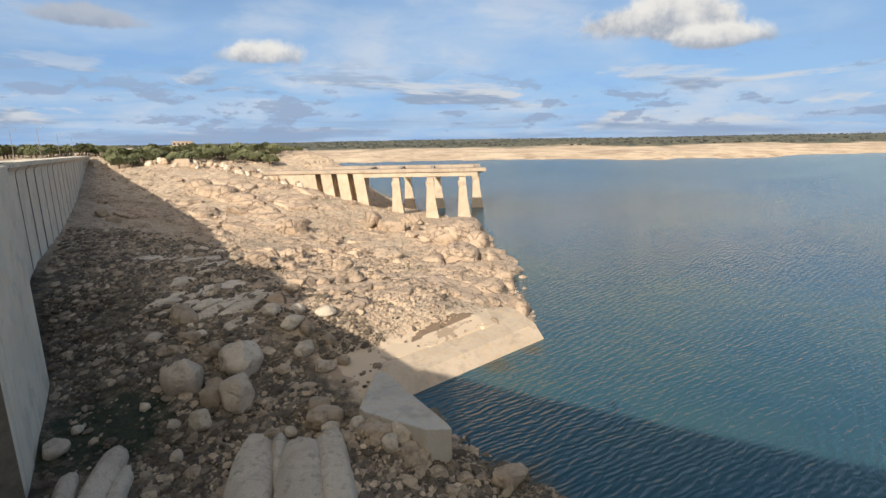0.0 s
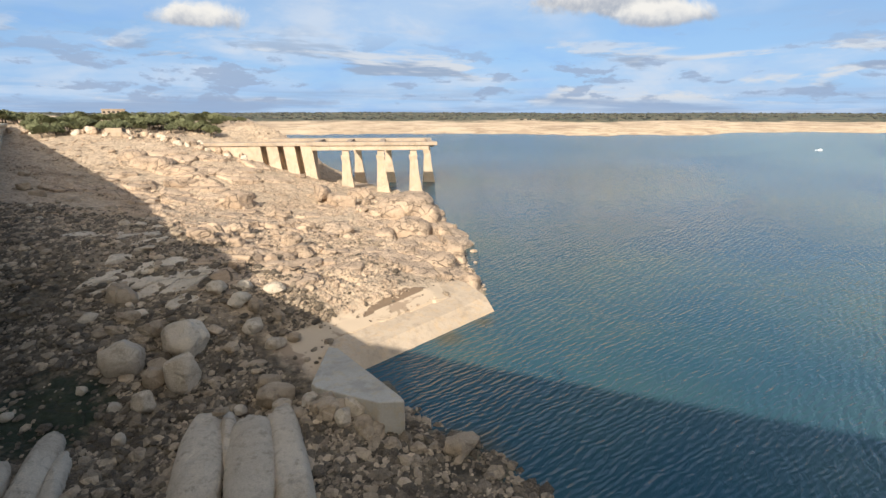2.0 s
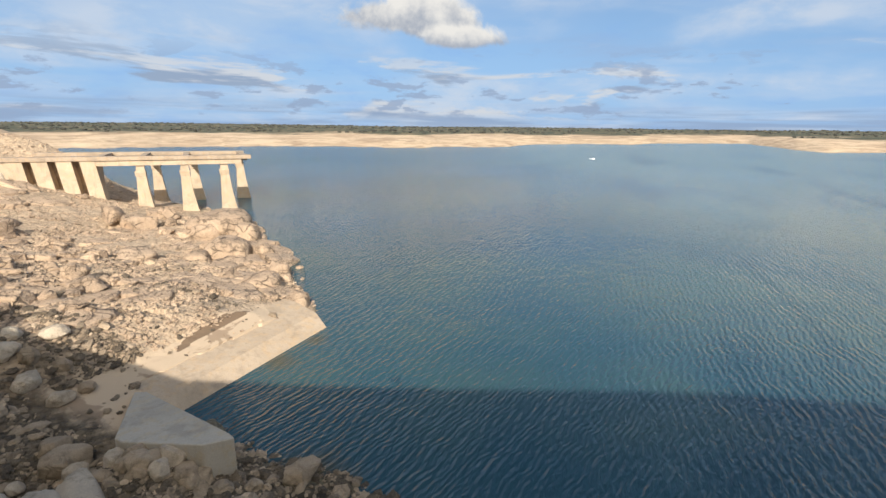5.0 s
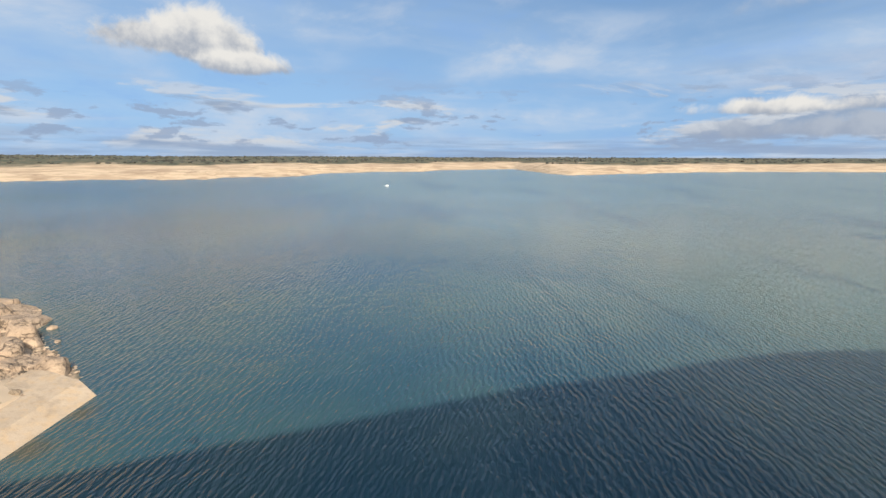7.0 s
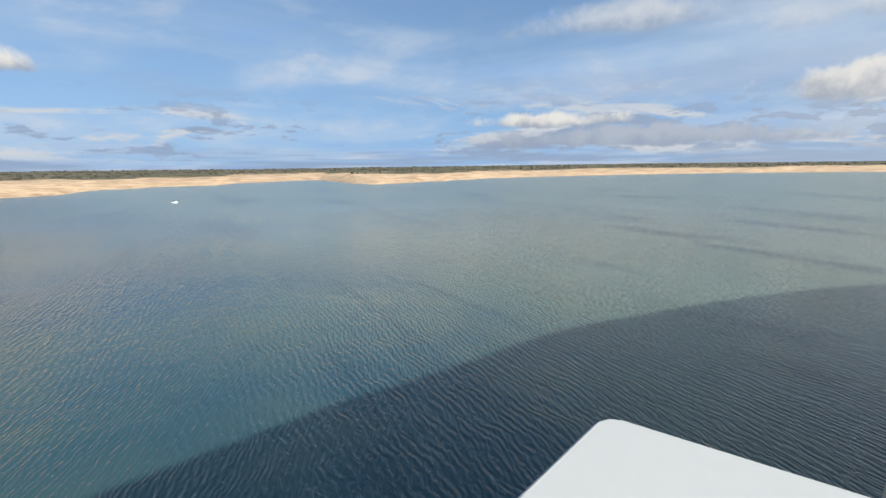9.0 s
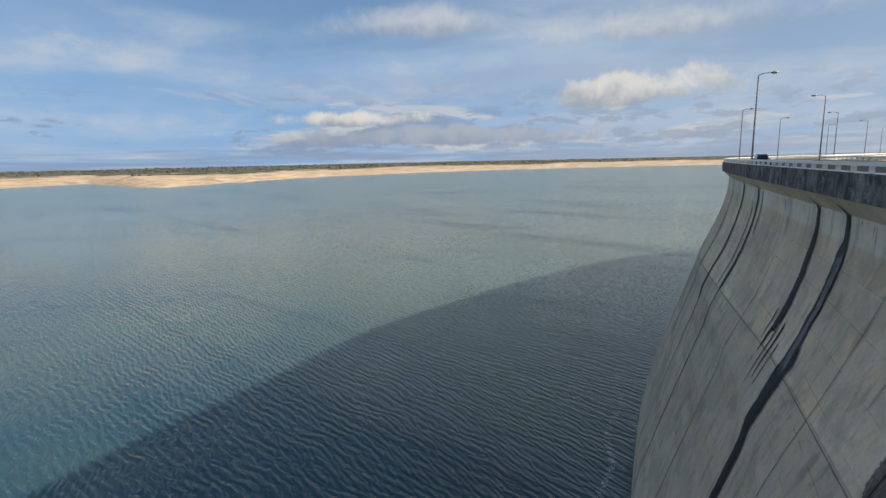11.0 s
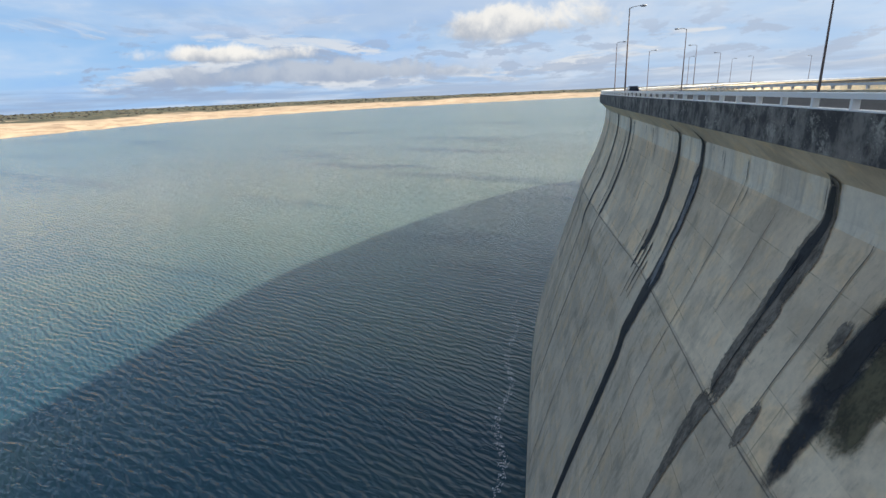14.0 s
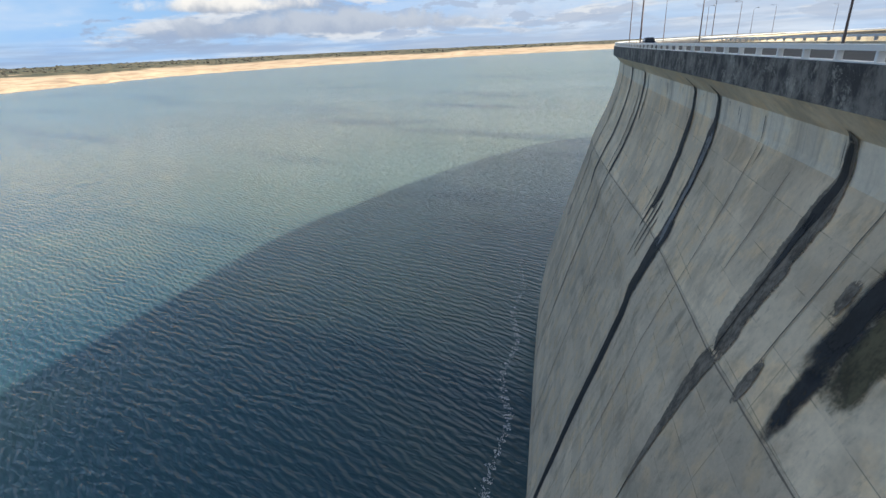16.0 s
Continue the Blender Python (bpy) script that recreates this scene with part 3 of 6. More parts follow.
def shore_z(x, y, rough=True, sand=False):
    xs = smoothed(y, SHORE, 1, 6.0)
    xw = smoothed(y, SHORE, 2, 8.0)
    zw = smoothed(y, SHORE, 3, 14.0)
    t = (xs - x) / max(xs - xw, 1.0)
    if t < 0:
        z = t * (xs - xw) * 0.38
    elif t < 1:
        z = zw * (0.62 * t ** 0.9 + 0.38 * t ** 2.2)
        f = min(1.0, max(0.0, (y - 215) / 70.0))
        if f > 0:
            q = min(1.0, t / 0.68)
            z = z * (1 - f) + f * (zw * 0.85 * q * q * (3 - 2 * q) + zw * 0.15 * t)
        f = min(1.0, max(0.0, (y - 318) / 45.0))
        if f > 0:
            q = min(1.0, t / 0.3)
            z = z * (1 - f) + f * (zw * (0.93 * q * q * (3 - 2 * q) + 0.07 * t))
    else:
        z = zw + (t - 1) * (xs - xw) * 0.015
    if 0 < t < 1:
        z += 4 * t * (1 - t) * lerp_table(y, SWELL, 1)
    # the apron's bed and the sand behind it lie smooth
    al = ((x + 6.6) * 28.6 + (y - 85) * 25) / 38.0
    pe = (-(x + 6.6) * 25 + (y - 85) * 28.6) / 38.0
    flat = 1.0
    if -16 < al < 46 and -6 < pe < 24:
        flat = 0.12 + 0.88 * max(0.0, (pe - 12) / 12.0, (al - 38) / 8.0, (-8 - al) / 8.0)
        if al > -2 and pe < 9 and al < 39:
            z = min(z, -1.0 + 0.28 * pe)
        elif pe >= 9 or al <= -2:
            z = min(z, 3.2 + max(0.0, pe - 9) * 0.16 + 0.12 * max(0.0, pe - 13) ** 1.5)
    if sand:
        rim = 11.2 + 0.1 * (al + 3.5)
        if 9 < al < 31 and rim < pe < rim + 2.6 * math.sin((al - 9) / 22 * math.pi) ** 0.5:
            return 2.0
        return 1.0 - flat
    if rough:
        k = flat * min(1.0, 0.35 + abs(t) * 2.2)
        if y < 260 and t < 0.9:
            wob = 0.4 * noise.noise(Vector((x / 6, y / 6, 1)))
            bed = min(1.0, max(0.0, 0.12 + 1.7 * noise.noise(Vector((x / 26, y / 26, 6.0)))))
            for size, deep in ((9.0, 1.3), (4.0, 0.6)):
                dd, pp = noise.voronoi(Vector(((x * 0.8 + y * 0.5) / size + wob, (y * 0.9 - x * 0.4) / (size * 0.6) + wob, 0.3)))
                crack = min(1.0, (dd[1] - dd[0]) * 4.0)
                z += flat * bed * deep * (0.55 * crack ** 0.6 - 0.3 + 0.55 * (noise.cell(pp[0] * 13.7) - 0.5))
        z += k * (0.9 * fbm(x, y, 22.0, 3, 2.0) + 0.42 * fbm(x, y, 6.0, 3, 9.0))
        ridge = abs(noise.noise(Vector((x / 13.0, y / 13.0, 4.0))))
        z += k * 0.8 * (0.25 - ridge)
        z += 2.4 * math.exp(-((x + 9.5) ** 2 + (y - 66.5) ** 2) / 40.0)
        if t > 0.05:
            z = max(z, 0.35 + 6 * min(0.15, t - 0.05))
    return z


def build_shore():
    x0, x1, y0, y1 = -420.0, 90.0, 20.0, 640.0
    xs = [x0]
    while xs[-1] < x1:
        xs.append(xs[-1] + (0.75 if -95 < xs[-1] < 26 else 1.5 if -140 < xs[-1] < 32 else 3.0))
    ys = [y0]
    while ys[-1] < y1:
        ys.append(ys[-1] + (0.75 if ys[-1] < 175 else 1.1 if ys[-1] < 310 else 4.0))
    verts = [(x, y, shore_z(x, y)) for y in ys for x in xs]
    w = len(xs)
    faces = [(j * w + i, j * w + i + 1, (j + 1) * w + i + 1, (j + 1) * w + i) for j in range(len(ys) - 1) for i in range(w - 1)]
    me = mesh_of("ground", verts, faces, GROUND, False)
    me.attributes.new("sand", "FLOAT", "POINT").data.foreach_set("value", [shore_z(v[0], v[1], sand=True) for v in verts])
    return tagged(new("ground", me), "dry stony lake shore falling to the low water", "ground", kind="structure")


build_shore()

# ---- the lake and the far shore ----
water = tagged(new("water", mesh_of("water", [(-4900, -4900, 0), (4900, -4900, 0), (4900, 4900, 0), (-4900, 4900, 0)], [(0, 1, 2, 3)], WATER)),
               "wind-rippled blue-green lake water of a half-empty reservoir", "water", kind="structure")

# turn from straight ahead (degrees, to the right), distance of the water's edge
FAR_EDGE = [(-80, 900), (-40, 900), (-25, 1050), (-12, 1150), (-6.4, 1170), (6, 1190), (18, 1160), (23, 1100), (25, 1190), (29, 1210), (33, 1270), (35, 1450),
            (41, 1620), (45.5, 1600), (47.5, 1780), (56, 2060), (60, 1500), (62.3, 1380), (66, 1500), (69.4, 1590), (75, 1880), (83, 2120), (95, 2480),
            (104, 2640), (117, 2900), (130, 3100), (180, 3300)]


def far_z(az, r):
    e = lerp_table(az, FAR_EDGE, 1) + 45 * noise.noise(Vector((az * 0.55, 3.3, 0))) + 25 * noise.noise(Vector((az * 2.1, 7.3, 0)))
    d = r - e
    if d < 0:
        return max(d * 0.03, -12.0)
    x, y = r * math.sin(radians(az)), r * math.cos(radians(az))
    z = 20.0 * (1 - math.exp(-d / 240.0)) + 0.012 * d
    z += min(1.0, d / 150.0) * (5.0 * fbm(x, y, 420.0, 4, 1.0))
    top = 47.0 + 9.0 * noise.noise(Vector((az * 0.045, 1.7, 0))) + 3.0 * noise.noise(Vector((az * 0.3, 5.1, 0)))
    return min(z, top) + (2.2 * fbm(x, y, 90.0, 3, 4.0) if z > 22 else 0.8 * fbm(x, y, 60.0, 3, 4.0))


def build_far():
    azs = [-80 + i * 0.35 for i in range(int(215 / 0.35))]
    rs, r = [820.0], 820.0
    while r < 4700:
        r *= 1.0125
        rs.append(r)
    w = len(azs)
    verts = [(r * math.sin(radians(a)), r * math.cos(radians(a)), far_z(a, r)) for r in rs for a in azs]
    faces = [(j * w + i, j * w + i + 1, (j + 1) * w + i + 1, (j + 1) * w + i) for j in range(len(rs) - 1) for i in range(w - 1)]
    faces = [f[::-1] for f in faces]
    return tagged(new("backdrop", mesh_of("backdrop", verts, faces, FAR, True)), "bleached far bank with dark scrubland hills behind", "far shore", kind="structure")


build_far()

# ---- the dam ----
CREST = EYE - 1.07              # top of the parapet's edge
ROAD = CREST - 0.38
ARCH = [(-40, 6.0), (-24, 0.5), (-10, -5.8), (13.36, -16.4), (79, -46.0), (109, -64.5), (128, -83), (148, -103), (174, -134), (191, -159), (203, -182), (207, -204), (206, -245), (192, -300)]
WING = [(-17.2, -8.1), (-226, 330)]


def spline(points, step):
    """A smooth line through points, cut into steps; each with its place and the way that it runs."""
    out = []
    p = [Vector(q) for q in points]
    p = [2 * p[0] - p[1]] + p + [2 * p[-1] - p[-2]]
    for a, b, c, d in zip(p, p[1:], p[2:], p[3:]):
        k = max(2, int((c - b).length / step))
        for i in range(k):
            t = i / k
            q = 0.5 * (2 * b + (c - a) * t + (2 * a - 5 * b + 4 * c - d) * t * t + (3 * b - a - 3 * c + d) * t ** 3)
            v = 0.5 * ((c - a) + 2 * (2 * a - 5 * b + 4 * c - d) * t + 3 * (3 * b - a - 3 * c + d) * t * t)
            out.append((q, v.normalized()))
    out.append((p[-2], (p[-2] - p[-3]).normalized()))
    return out


ARCH_LINE = spline(ARCH, 1.5)
ARCH_RUN = [0.0]
for (a, _), (b, _) in zip(ARCH_LINE, ARCH_LINE[1:]):
    ARCH_RUN.append(ARCH_RUN[-1] + (b - a).length)
RUN0 = next(s for s, (q, _) in zip(ARCH_RUN, ARCH_LINE) if q.x >= 13.3)       # stations count from here


def on_arch(u, off=0.0):
    """A place on the crest at station u, off metres towards the lake."""
    s = u + RUN0
    for i in range(len(ARCH_RUN) - 1):
        if s <= ARCH_RUN[i + 1] or i == len(ARCH_RUN) - 2:
            f = (s - ARCH_RUN[i]) / (ARCH_RUN[i + 1] - ARCH_RUN[i])
            q = ARCH_LINE[i][0].lerp(ARCH_LINE[i + 1][0], f)
            d = ARCH_LINE[i][1].lerp(ARCH_LINE[i + 1][1], f).normalized()
            return q + Vector((-d.y, d.x)) * off, d


# the lake face: metres below the eye, metres towards the lake at station 2 and from station 22 on
FACE = [(3.7, -1.25, -1.25), (5.0, -1.25, -1.25), (5.5, -1.15, -1.2), (6.6, -0.62, -1.05), (8.7, 0.3, -0.6), (10.7, 1.2, 0.0), (12.6, 2.0, 0.65), (15.6, 3.2, 1.95), (18, 4.1, 2.9),
        (20, 4.8, 3.3), (25, 6.4, 4.9), (30, 7.9, 6.5), (36, 9.6, 8.3), (42, 11.2, 10.0), (46, 12.2, 11.0), (52, 13.0, 12.0)]


def face_off(u, depth):
    f = min(1.0, max(0.0, (u - 2.0) / 20.0))
    return lerp_table(depth, FACE, 1) * (1 - f) + lerp_table(depth, FACE, 2) * f


def loft(line, profile, closed=False):
    """Sweeps a profile of (towards the lake, height) along a line."""
    verts, faces, k = [], [], len(profile)
    for q, d in line:
        nrm = Vector((-d.y, d.x))
        for o, z in profile:
            verts.append((q.x + nrm.x * o, q.y + nrm.y * o, z))
    for j in range(len(line) - 1):
        for i in range(k if closed else k - 1):
            i2 = (i + 1) % k
            faces.append((j * k + i, j * k + i2, (j + 1) * k + i2, (j + 1) * k + i))
    if closed:
        faces.append(tuple(range(k))[::-1])
        faces.append(tuple((len(line) - 1) * k + i for i in range(k)))
    return verts, faces


def lofted(name, line, profile, mat, parent, label="", smooth=False):
    v, f = loft(line, profile, True)
    return piece(name, mesh_of(name, v, f, mat, smooth), parent, label)


def build_arch():
    dam = tagged(new("arch_dam"), "tall curved concrete dam with black seepage streaks", "dam", kind="structure")
    verts, faces, k = [], [], len(FACE) + 2
    for (q, d), s in zip(ARCH_LINE, ARCH_RUN):
        nrm = Vector((-d.y, d.x))
        for o, z in [(face_off(s - RUN0, f[0]), EYE - f[0]) for f in FACE] + [(-16.0, -7.0), (-16.0, EYE - 3.7)]:
            verts.append((q.x + nrm.x * o, q.y + nrm.y * o, z))
    for j in range(len(ARCH_LINE) - 1):
        faces += [(j * k + i, (j + 1) * k + i, (j + 1) * k + (i + 1) % k, j * k + (i + 1) % k) for i in range(k)]
    faces += [tuple(range(k)), tuple((len(ARCH_LINE) - 1) * k + i for i in range(k))[::-1]]
    me = mesh_of("dam_face", verts, faces, CONCRETE)
    me.attributes.new("run", "FLOAT", "POINT").data.foreach_set("value", [s - RUN0 for s in ARCH_RUN for _ in range(k)])
    me.materials.append(NECK)
    for i, f in enumerate(me.polygons):
        if i % k < 2 and i < k * (len(ARCH_LINE) - 1):
            f.material_index = 1
    piece("dam_face", me, dam)
    # the older, darker facing below the long lip
    verts, faces, runs, k = [], [], [], 0
    deep = [f[0] for f in FACE if f[0] > 20.5]
    for (q, d), s in zip(ARCH_LINE, ARCH_RUN):
        u = s - RUN0
        if not -16 < u < 110:
            continue
        nrm = Vector((-d.y, d.x))
        first = 13.0 + 0.055 * (u + 1)
        rows = [first, max(first + 0.02, 15.6), max(first + 0.04, 18.0), max(first + 0.06, 20.0)] + deep
        for dd in rows:
            o = face_off(u, dd) + 0.03
            verts.append((q.x + nrm.x * o, q.y + nrm.y * o, EYE - dd))
            runs.append(u)
        w = len(rows)
        if k:
            faces += [((k - 1) * w + i, k * w + i, k * w + i + 1, (k - 1) * w + i + 1) for i in range(w - 1)]
        k += 1
    me = mesh_of("lower_facing", verts, faces, LOWER)
    me.attributes.new("run", "FLOAT", "POINT").data.foreach_set("value", runs)
    piece("lower_facing", me, dam, "darker lower facing")
    soffit = [(-0.05, EYE - 2.55), (-1.25, EYE - 3.72), (-15.5, EYE - 3.72), (-15.5, EYE - 2.55)]
    lofted("corbel", ARCH_LINE, soffit[::-1], SOFFIT, dam)
    edge = [(0.0, CREST), (0.0, EYE - 2.56), (-0.75, EYE - 2.56), (-0.75, CREST)]
    lofted("parapet", ARCH_LINE, edge[::-1], FASCIA, dam, "blackened parapet edge")
    lofted("roadway", ARCH_LINE, [(-0.76, ROAD), (-0.76, EYE - 2.54), (-16.0, EYE - 2.54), (-16.0, ROAD)][::-1], ASPHALT, dam, "grey asphalt road")
    lofted("far_kerb", ARCH_LINE, [(-15.2, CREST), (-15.2, ROAD - 0.1), (-16.1, ROAD - 0.1), (-16.1, CREST)][::-1], CONCRETE, dam)
    return dam


DAM = build_arch()


def build_rail():
    """White rail: posts on the parapet's edge and a deep flat beam on them."""
    rail = tagged(new("guard_rail"), "white painted rail on short posts along the dam road", "railing", kind="structure")
    top = CREST + 0.57
    lofted("rail_beam", ARCH_LINE[6:], [(-0.12, top), (-0.12, top - 0.19), (-0.42, top - 0.19), (-0.42, top)][::-1], WHITE, rail)
    lofted("rail_foot", ARCH_LINE[6:], [(-0.08, CREST + 0.05), (-0.08, CREST + 0.004), (-0.46, CREST + 0.004), (-0.46, CREST + 0.05)][::-1], WHITE, rail)
    bm = bmesh.new()
    box(bm, (0, 0, 0), (0.15, 0.24, 0.332), bevel=0.012)
    me = bpy.data.meshes.new("post")
    bm.to_mesh(me)
    bm.free()
    me.materials.append(WHITE)
    for i in range(-10, 90):
        q, d = on_arch(i * 2.53, -0.27)
        p = piece("post", me, rail)
        p.matrix_basis = Matrix.Translation((q.x, q.y, CREST + 0.05)) @ Matrix.Rotation(math.atan2(d.y, d.x), 4, "Z")
    back = tagged(new("guard_rail"), "white rail along the far side of the dam road", "railing", kind="structure")
    lofted("rail_beam", ARCH_LINE, [(-15.4, top), (-15.4, top - 0.2), (-15.7, top - 0.2), (-15.7, top)][::-1], WHITE, back)
    for i in range(-6, 90):
        q, d = on_arch(i * 2.53, -15.55)
        p = piece("post", me, back)
        p.matrix_basis = Matrix.Translation((q.x, q.y, CREST + 0.08)) @ Matrix.Rotation(math.atan2(d.y, d.x), 4, "Z")


build_rail()

# the wing: a straight upright wall up to the hillside
WING_A, WING_B = Vector(WING[0]), Vector(WING[1])
WING_D = (WING_B - WING_A).normalized()
WING_N = Vector((WING_D.y, -WING_D.x))          # towards the lake
WING_LEN = (WING_B - WING_A).length


def wing_top(s):
    return lerp_table(s, [(0, CREST), (70, 42.6), (150, 42.0), (WING_LEN, 39.2)], 1)


def build_wing():
    dam = tagged(new("wing_dam"), "straight pale concrete wing wall with upright joints", "dam", kind="structure")
    prof = [(0.0, 0.0), (0.0, -0.95), (-0.25, -1.0), (-1.15, -1.9), (-1.35, -2.6), (-1.35, -60.0), (-9.0, -60.0), (-9.0, 0.0)]
    k = len(prof)
    step = 13.0
    joints = [WING_LEN - i * step for i in range(int(WING_LEN / step) + 1)][::-1]
    edges = [0.0] + [j for j in joints if j > 2] 
    for a, b in zip(edges, edges[1:]):
        verts, gap = [], 0.10
        for s in (a + gap, b - gap):
            z = wing_top(s)
            q = WING_A + WING_D * s
            for o, dz in prof:
                verts.append((q.x + WING_N.x * o, q.y + WING_N.y * o, z + dz))
        faces = [(i, (i + 1) % k, k + (i + 1) % k, k + i) for i in range(k)] + [tuple(range(k))[::-1], tuple(range(k, 2 * k))]
        me = mesh_of("monolith", verts, faces, PALE)
        me.materials.append(FASCIA)
        me.polygons[0].material_index = 0
        piece("monolith", me, dam)
    # dark filling of the joints, set back
    verts, faces = [], []
    core = [(-0.3, -0.2), (-0.3, -0.9), (-1.35, -2.0), (-1.6, -2.7), (-1.6, -59), (-8.8, -59), (-8.8, -0.2)]
    for s in (0.2, WING_LEN - 0.3):
        q = WING_A + WING_D * s
        for o, dz in core:
            verts.append((q.x + WING_N.x * o, q.y + WING_N.y * o, wing_top(s) + dz))
    k = len(core)
    faces = [(i, (i + 1) % k, k + (i + 1) % k, k + i) for i in range(k)] + [tuple(range(k))[::-1], tuple(range(k, 2 * k))]
    piece("joint_filling", mesh_of("joint_filling", verts, faces, BLACK_FILL), dam)
    # water runs below each joint
    for i, s in enumerate(joints[1:-1]):
        verts = []
        for o, dz in ((0.02, -0.5), (-0.2, -1.02), (-1.1, -1.92), (-1.31, -2.62), (-1.31, -9.0), (-1.31, -16.0), (-1.31, -30.0)):
            for e in (-0.5, -0.2, 0.2, 0.5):
                q = WING_A + WING_D * (s + e * (1.0 + 0.5 * (i % 3))) + WING_N * (o + 0.02)
                verts.append((q.x, q.y, wing_top(s) + dz))
        faces = [(4 * r + c, 4 * r + c + 1, 4 * r + c + 5, 4 * r + c + 4) for r in range(6) for c in range(3)]
        me = mesh_of("run", verts, faces, STREAK)
        at = me.attributes.new("body", "FLOAT", "POINT")
        at.data.foreach_set("value", [0.0, 0.85, 0.85, 0.0] * 7)
        piece("run", me, dam)
    return dam


build_wing()


def build_thrust_block():
    ob = tagged(new("thrust_block"), "massive smooth concrete block at the bend of the dam", "dam", kind="structure")
    a, b = Vector((-50, 52.6)), Vector((-63.2, 74.4))
    d = (b - a).normalized()
    nrm = Vector((d.y, -d.x))
    bm = bmesh.new()
    mid = (a + b) / 2 - nrm * 7.0
    box(bm, (mid.x, mid.y, -3.0), ((b - a).length, 14.0, 45.5), math.atan2(d.y, d.x), 0.08)
    part("block", bm, PALE, ob)
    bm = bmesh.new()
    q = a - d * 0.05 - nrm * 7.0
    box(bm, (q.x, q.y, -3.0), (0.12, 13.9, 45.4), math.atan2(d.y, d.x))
    part("damp_side", bm, DARK_CONCRETE, ob, "darker brown side face")
    return ob


build_thrust_block()


def build_lookout():
    """The white rail corner of a lookout, without its floor: two broad flat beams that jut from the crest."""
    ob = tagged(new("outrigger"), "white painted rail corner of a lookout at the dam's crest", "railing", kind="structure")
    d = Vector((0.94, -0.34)).normalized()
    nrm = Vector((-d.y, d.x))
    c = Vector((0.52, 0.95))
    turn = math.atan2(d.y, d.x)
    top = EYE - 0.6
    # the unseen arm is made narrow so that it casts hardly any shade
    rim = [(0.0, -0.05), (-0.015, -0.018), (-0.05, 0.0), (-1.8, 0.0), (-1.8, -0.54), (-0.54, -0.54), (-0.54, -1.6), (-0.22, -2.0), (-0.22, -10.1), (0.0, -10.1)]
    pts = [c + d * p + nrm * q for p, q in rim]
    bm = bmesh.new()
    prism(bm, [(p.x, p.y) for p in pts], top - 0.12, top)
    bmesh.ops.recalc_face_normals(bm, faces=bm.faces)
    lid = [e for e in bm.edges if min(v.co.z for v in e.verts) > top - 0.01]
    bmesh.ops.bevel(bm, geom=lid, offset=0.012, segments=2, affect="EDGES")
    part("beam", bm, OFFWHITE, ob)
    for back in (-0.3, -9.6):
        q = c + d * -0.11 + nrm * back
        bm = bmesh.new()
        box(bm, (q.x, q.y, ROAD - 0.3), (0.08, 0.08, top - 0.125 - ROAD + 0.3), turn)
        part("stay", bm, STEEL, ob)
    q = c + d * -0.11 + nrm * -5.35
    bm = bmesh.new()
    box(bm, (q.x, q.y, ROAD - 0.42), (0.14, 10.4, 0.2), turn, 0.01)
    part("bracket", bm, STEEL, ob)


build_lookout()

def build_shade_ridge():
    """An unseen ridge added behind the dam, shaped so its shade lies on the near crest and the water below it."""
    ridge = [(-42.2, -12.8, 60.0), (-28.4, -21.2, 60.0), (-0.2, -35.8, 60.0), (18.3, -53.1, 64.0), (35.2, -70.1, 68.0), (50.8, -86.9, 71.0), (67.9, -104.7, 74.0), (78.0, -140.0, 72.0)]
    verts, faces = [], []
    rows = []
    for a, b in zip(ridge, ridge[1:]):
        rows += [Vector(a).lerp(Vector(b), i / 8) for i in range(8)]
    rows.append(Vector(ridge[-1]))
    prof = ((2.5, -66.0), (2.0, -24.0), (0.6, -8.0), (0.0, 0.0), (-9.0, 1.0), (-30.0, -14.0), (-70.0, -66.0))
    back = Vector((-0.46, -0.89))
    for i, p in enumerate(rows):
        for j, (o, dz) in enumerate(prof):
            w = 0.0 if j == 3 else 0.5 * noise.noise(Vector((i * 0.4, j * 1.7, 3.0)))
            verts.append((p.x - back.x * (o + w), p.y - back.y * (o + w), max(-4.0, p.z + dz) + (0.25 * noise.noise(Vector((i * 0.9, 0, 8.0))) if j == 3 else 0.0)))
    k = len(prof)
    for i in range(len(rows) - 1):
        faces += [(i * k + j, (i + 1) * k + j, (i + 1) * k + j + 1, i * k + j + 1) for j in range(k - 1)]
    faces += [tuple(range(k)), tuple((len(rows) - 1) * k + j for j in range(k))[::-1]]
    tagged(new("hillside", mesh_of("hillside", verts, faces, GROUND)), "unseen rocky ridge added behind the dam road to cast shade", "hillside", kind="structure")


build_shade_ridge()

# ---- lamps ----


def build_lamp():
    lamp = tagged(new("street_lamp"), "tall grey steel street lamp with a short arm", "street lamp", group="lamps of the dam road")
    bm = bmesh.new()
    tube(bm, (0, 0, 0), (0, 0, 11.0), 0.12, 0.06, 8)
    part("pole", bm, RUSTY, lamp)
    bm = bmesh.new()
    tube(bm, (0, 0, 10.95), (0.55, 0, 11.15), 0.05, 0.045, 6)
    tube(bm, (0.5, 0, 11.14), (1.3, 0, 11.2), 0.045, 0.04, 6)
    part("arm", bm, STEEL, lamp)
    bm = bmesh.new()
    bmesh.ops.create_icosphere(bm, subdivisions=2, radius=0.5, matrix=Matrix.Translation((1.65, 0, 11.16)) @ Matrix.Diagonal((0.85, 0.42, 0.30, 1)))
    part("lamp_head", bm, STEEL, lamp, smooth=True)
    bm = bmesh.new()
    box(bm, (0, 0, 0), (0.4, 0.4, 0.25), bevel=0.03)
    part("base_plate", bm, STEEL, lamp)
    return lamp


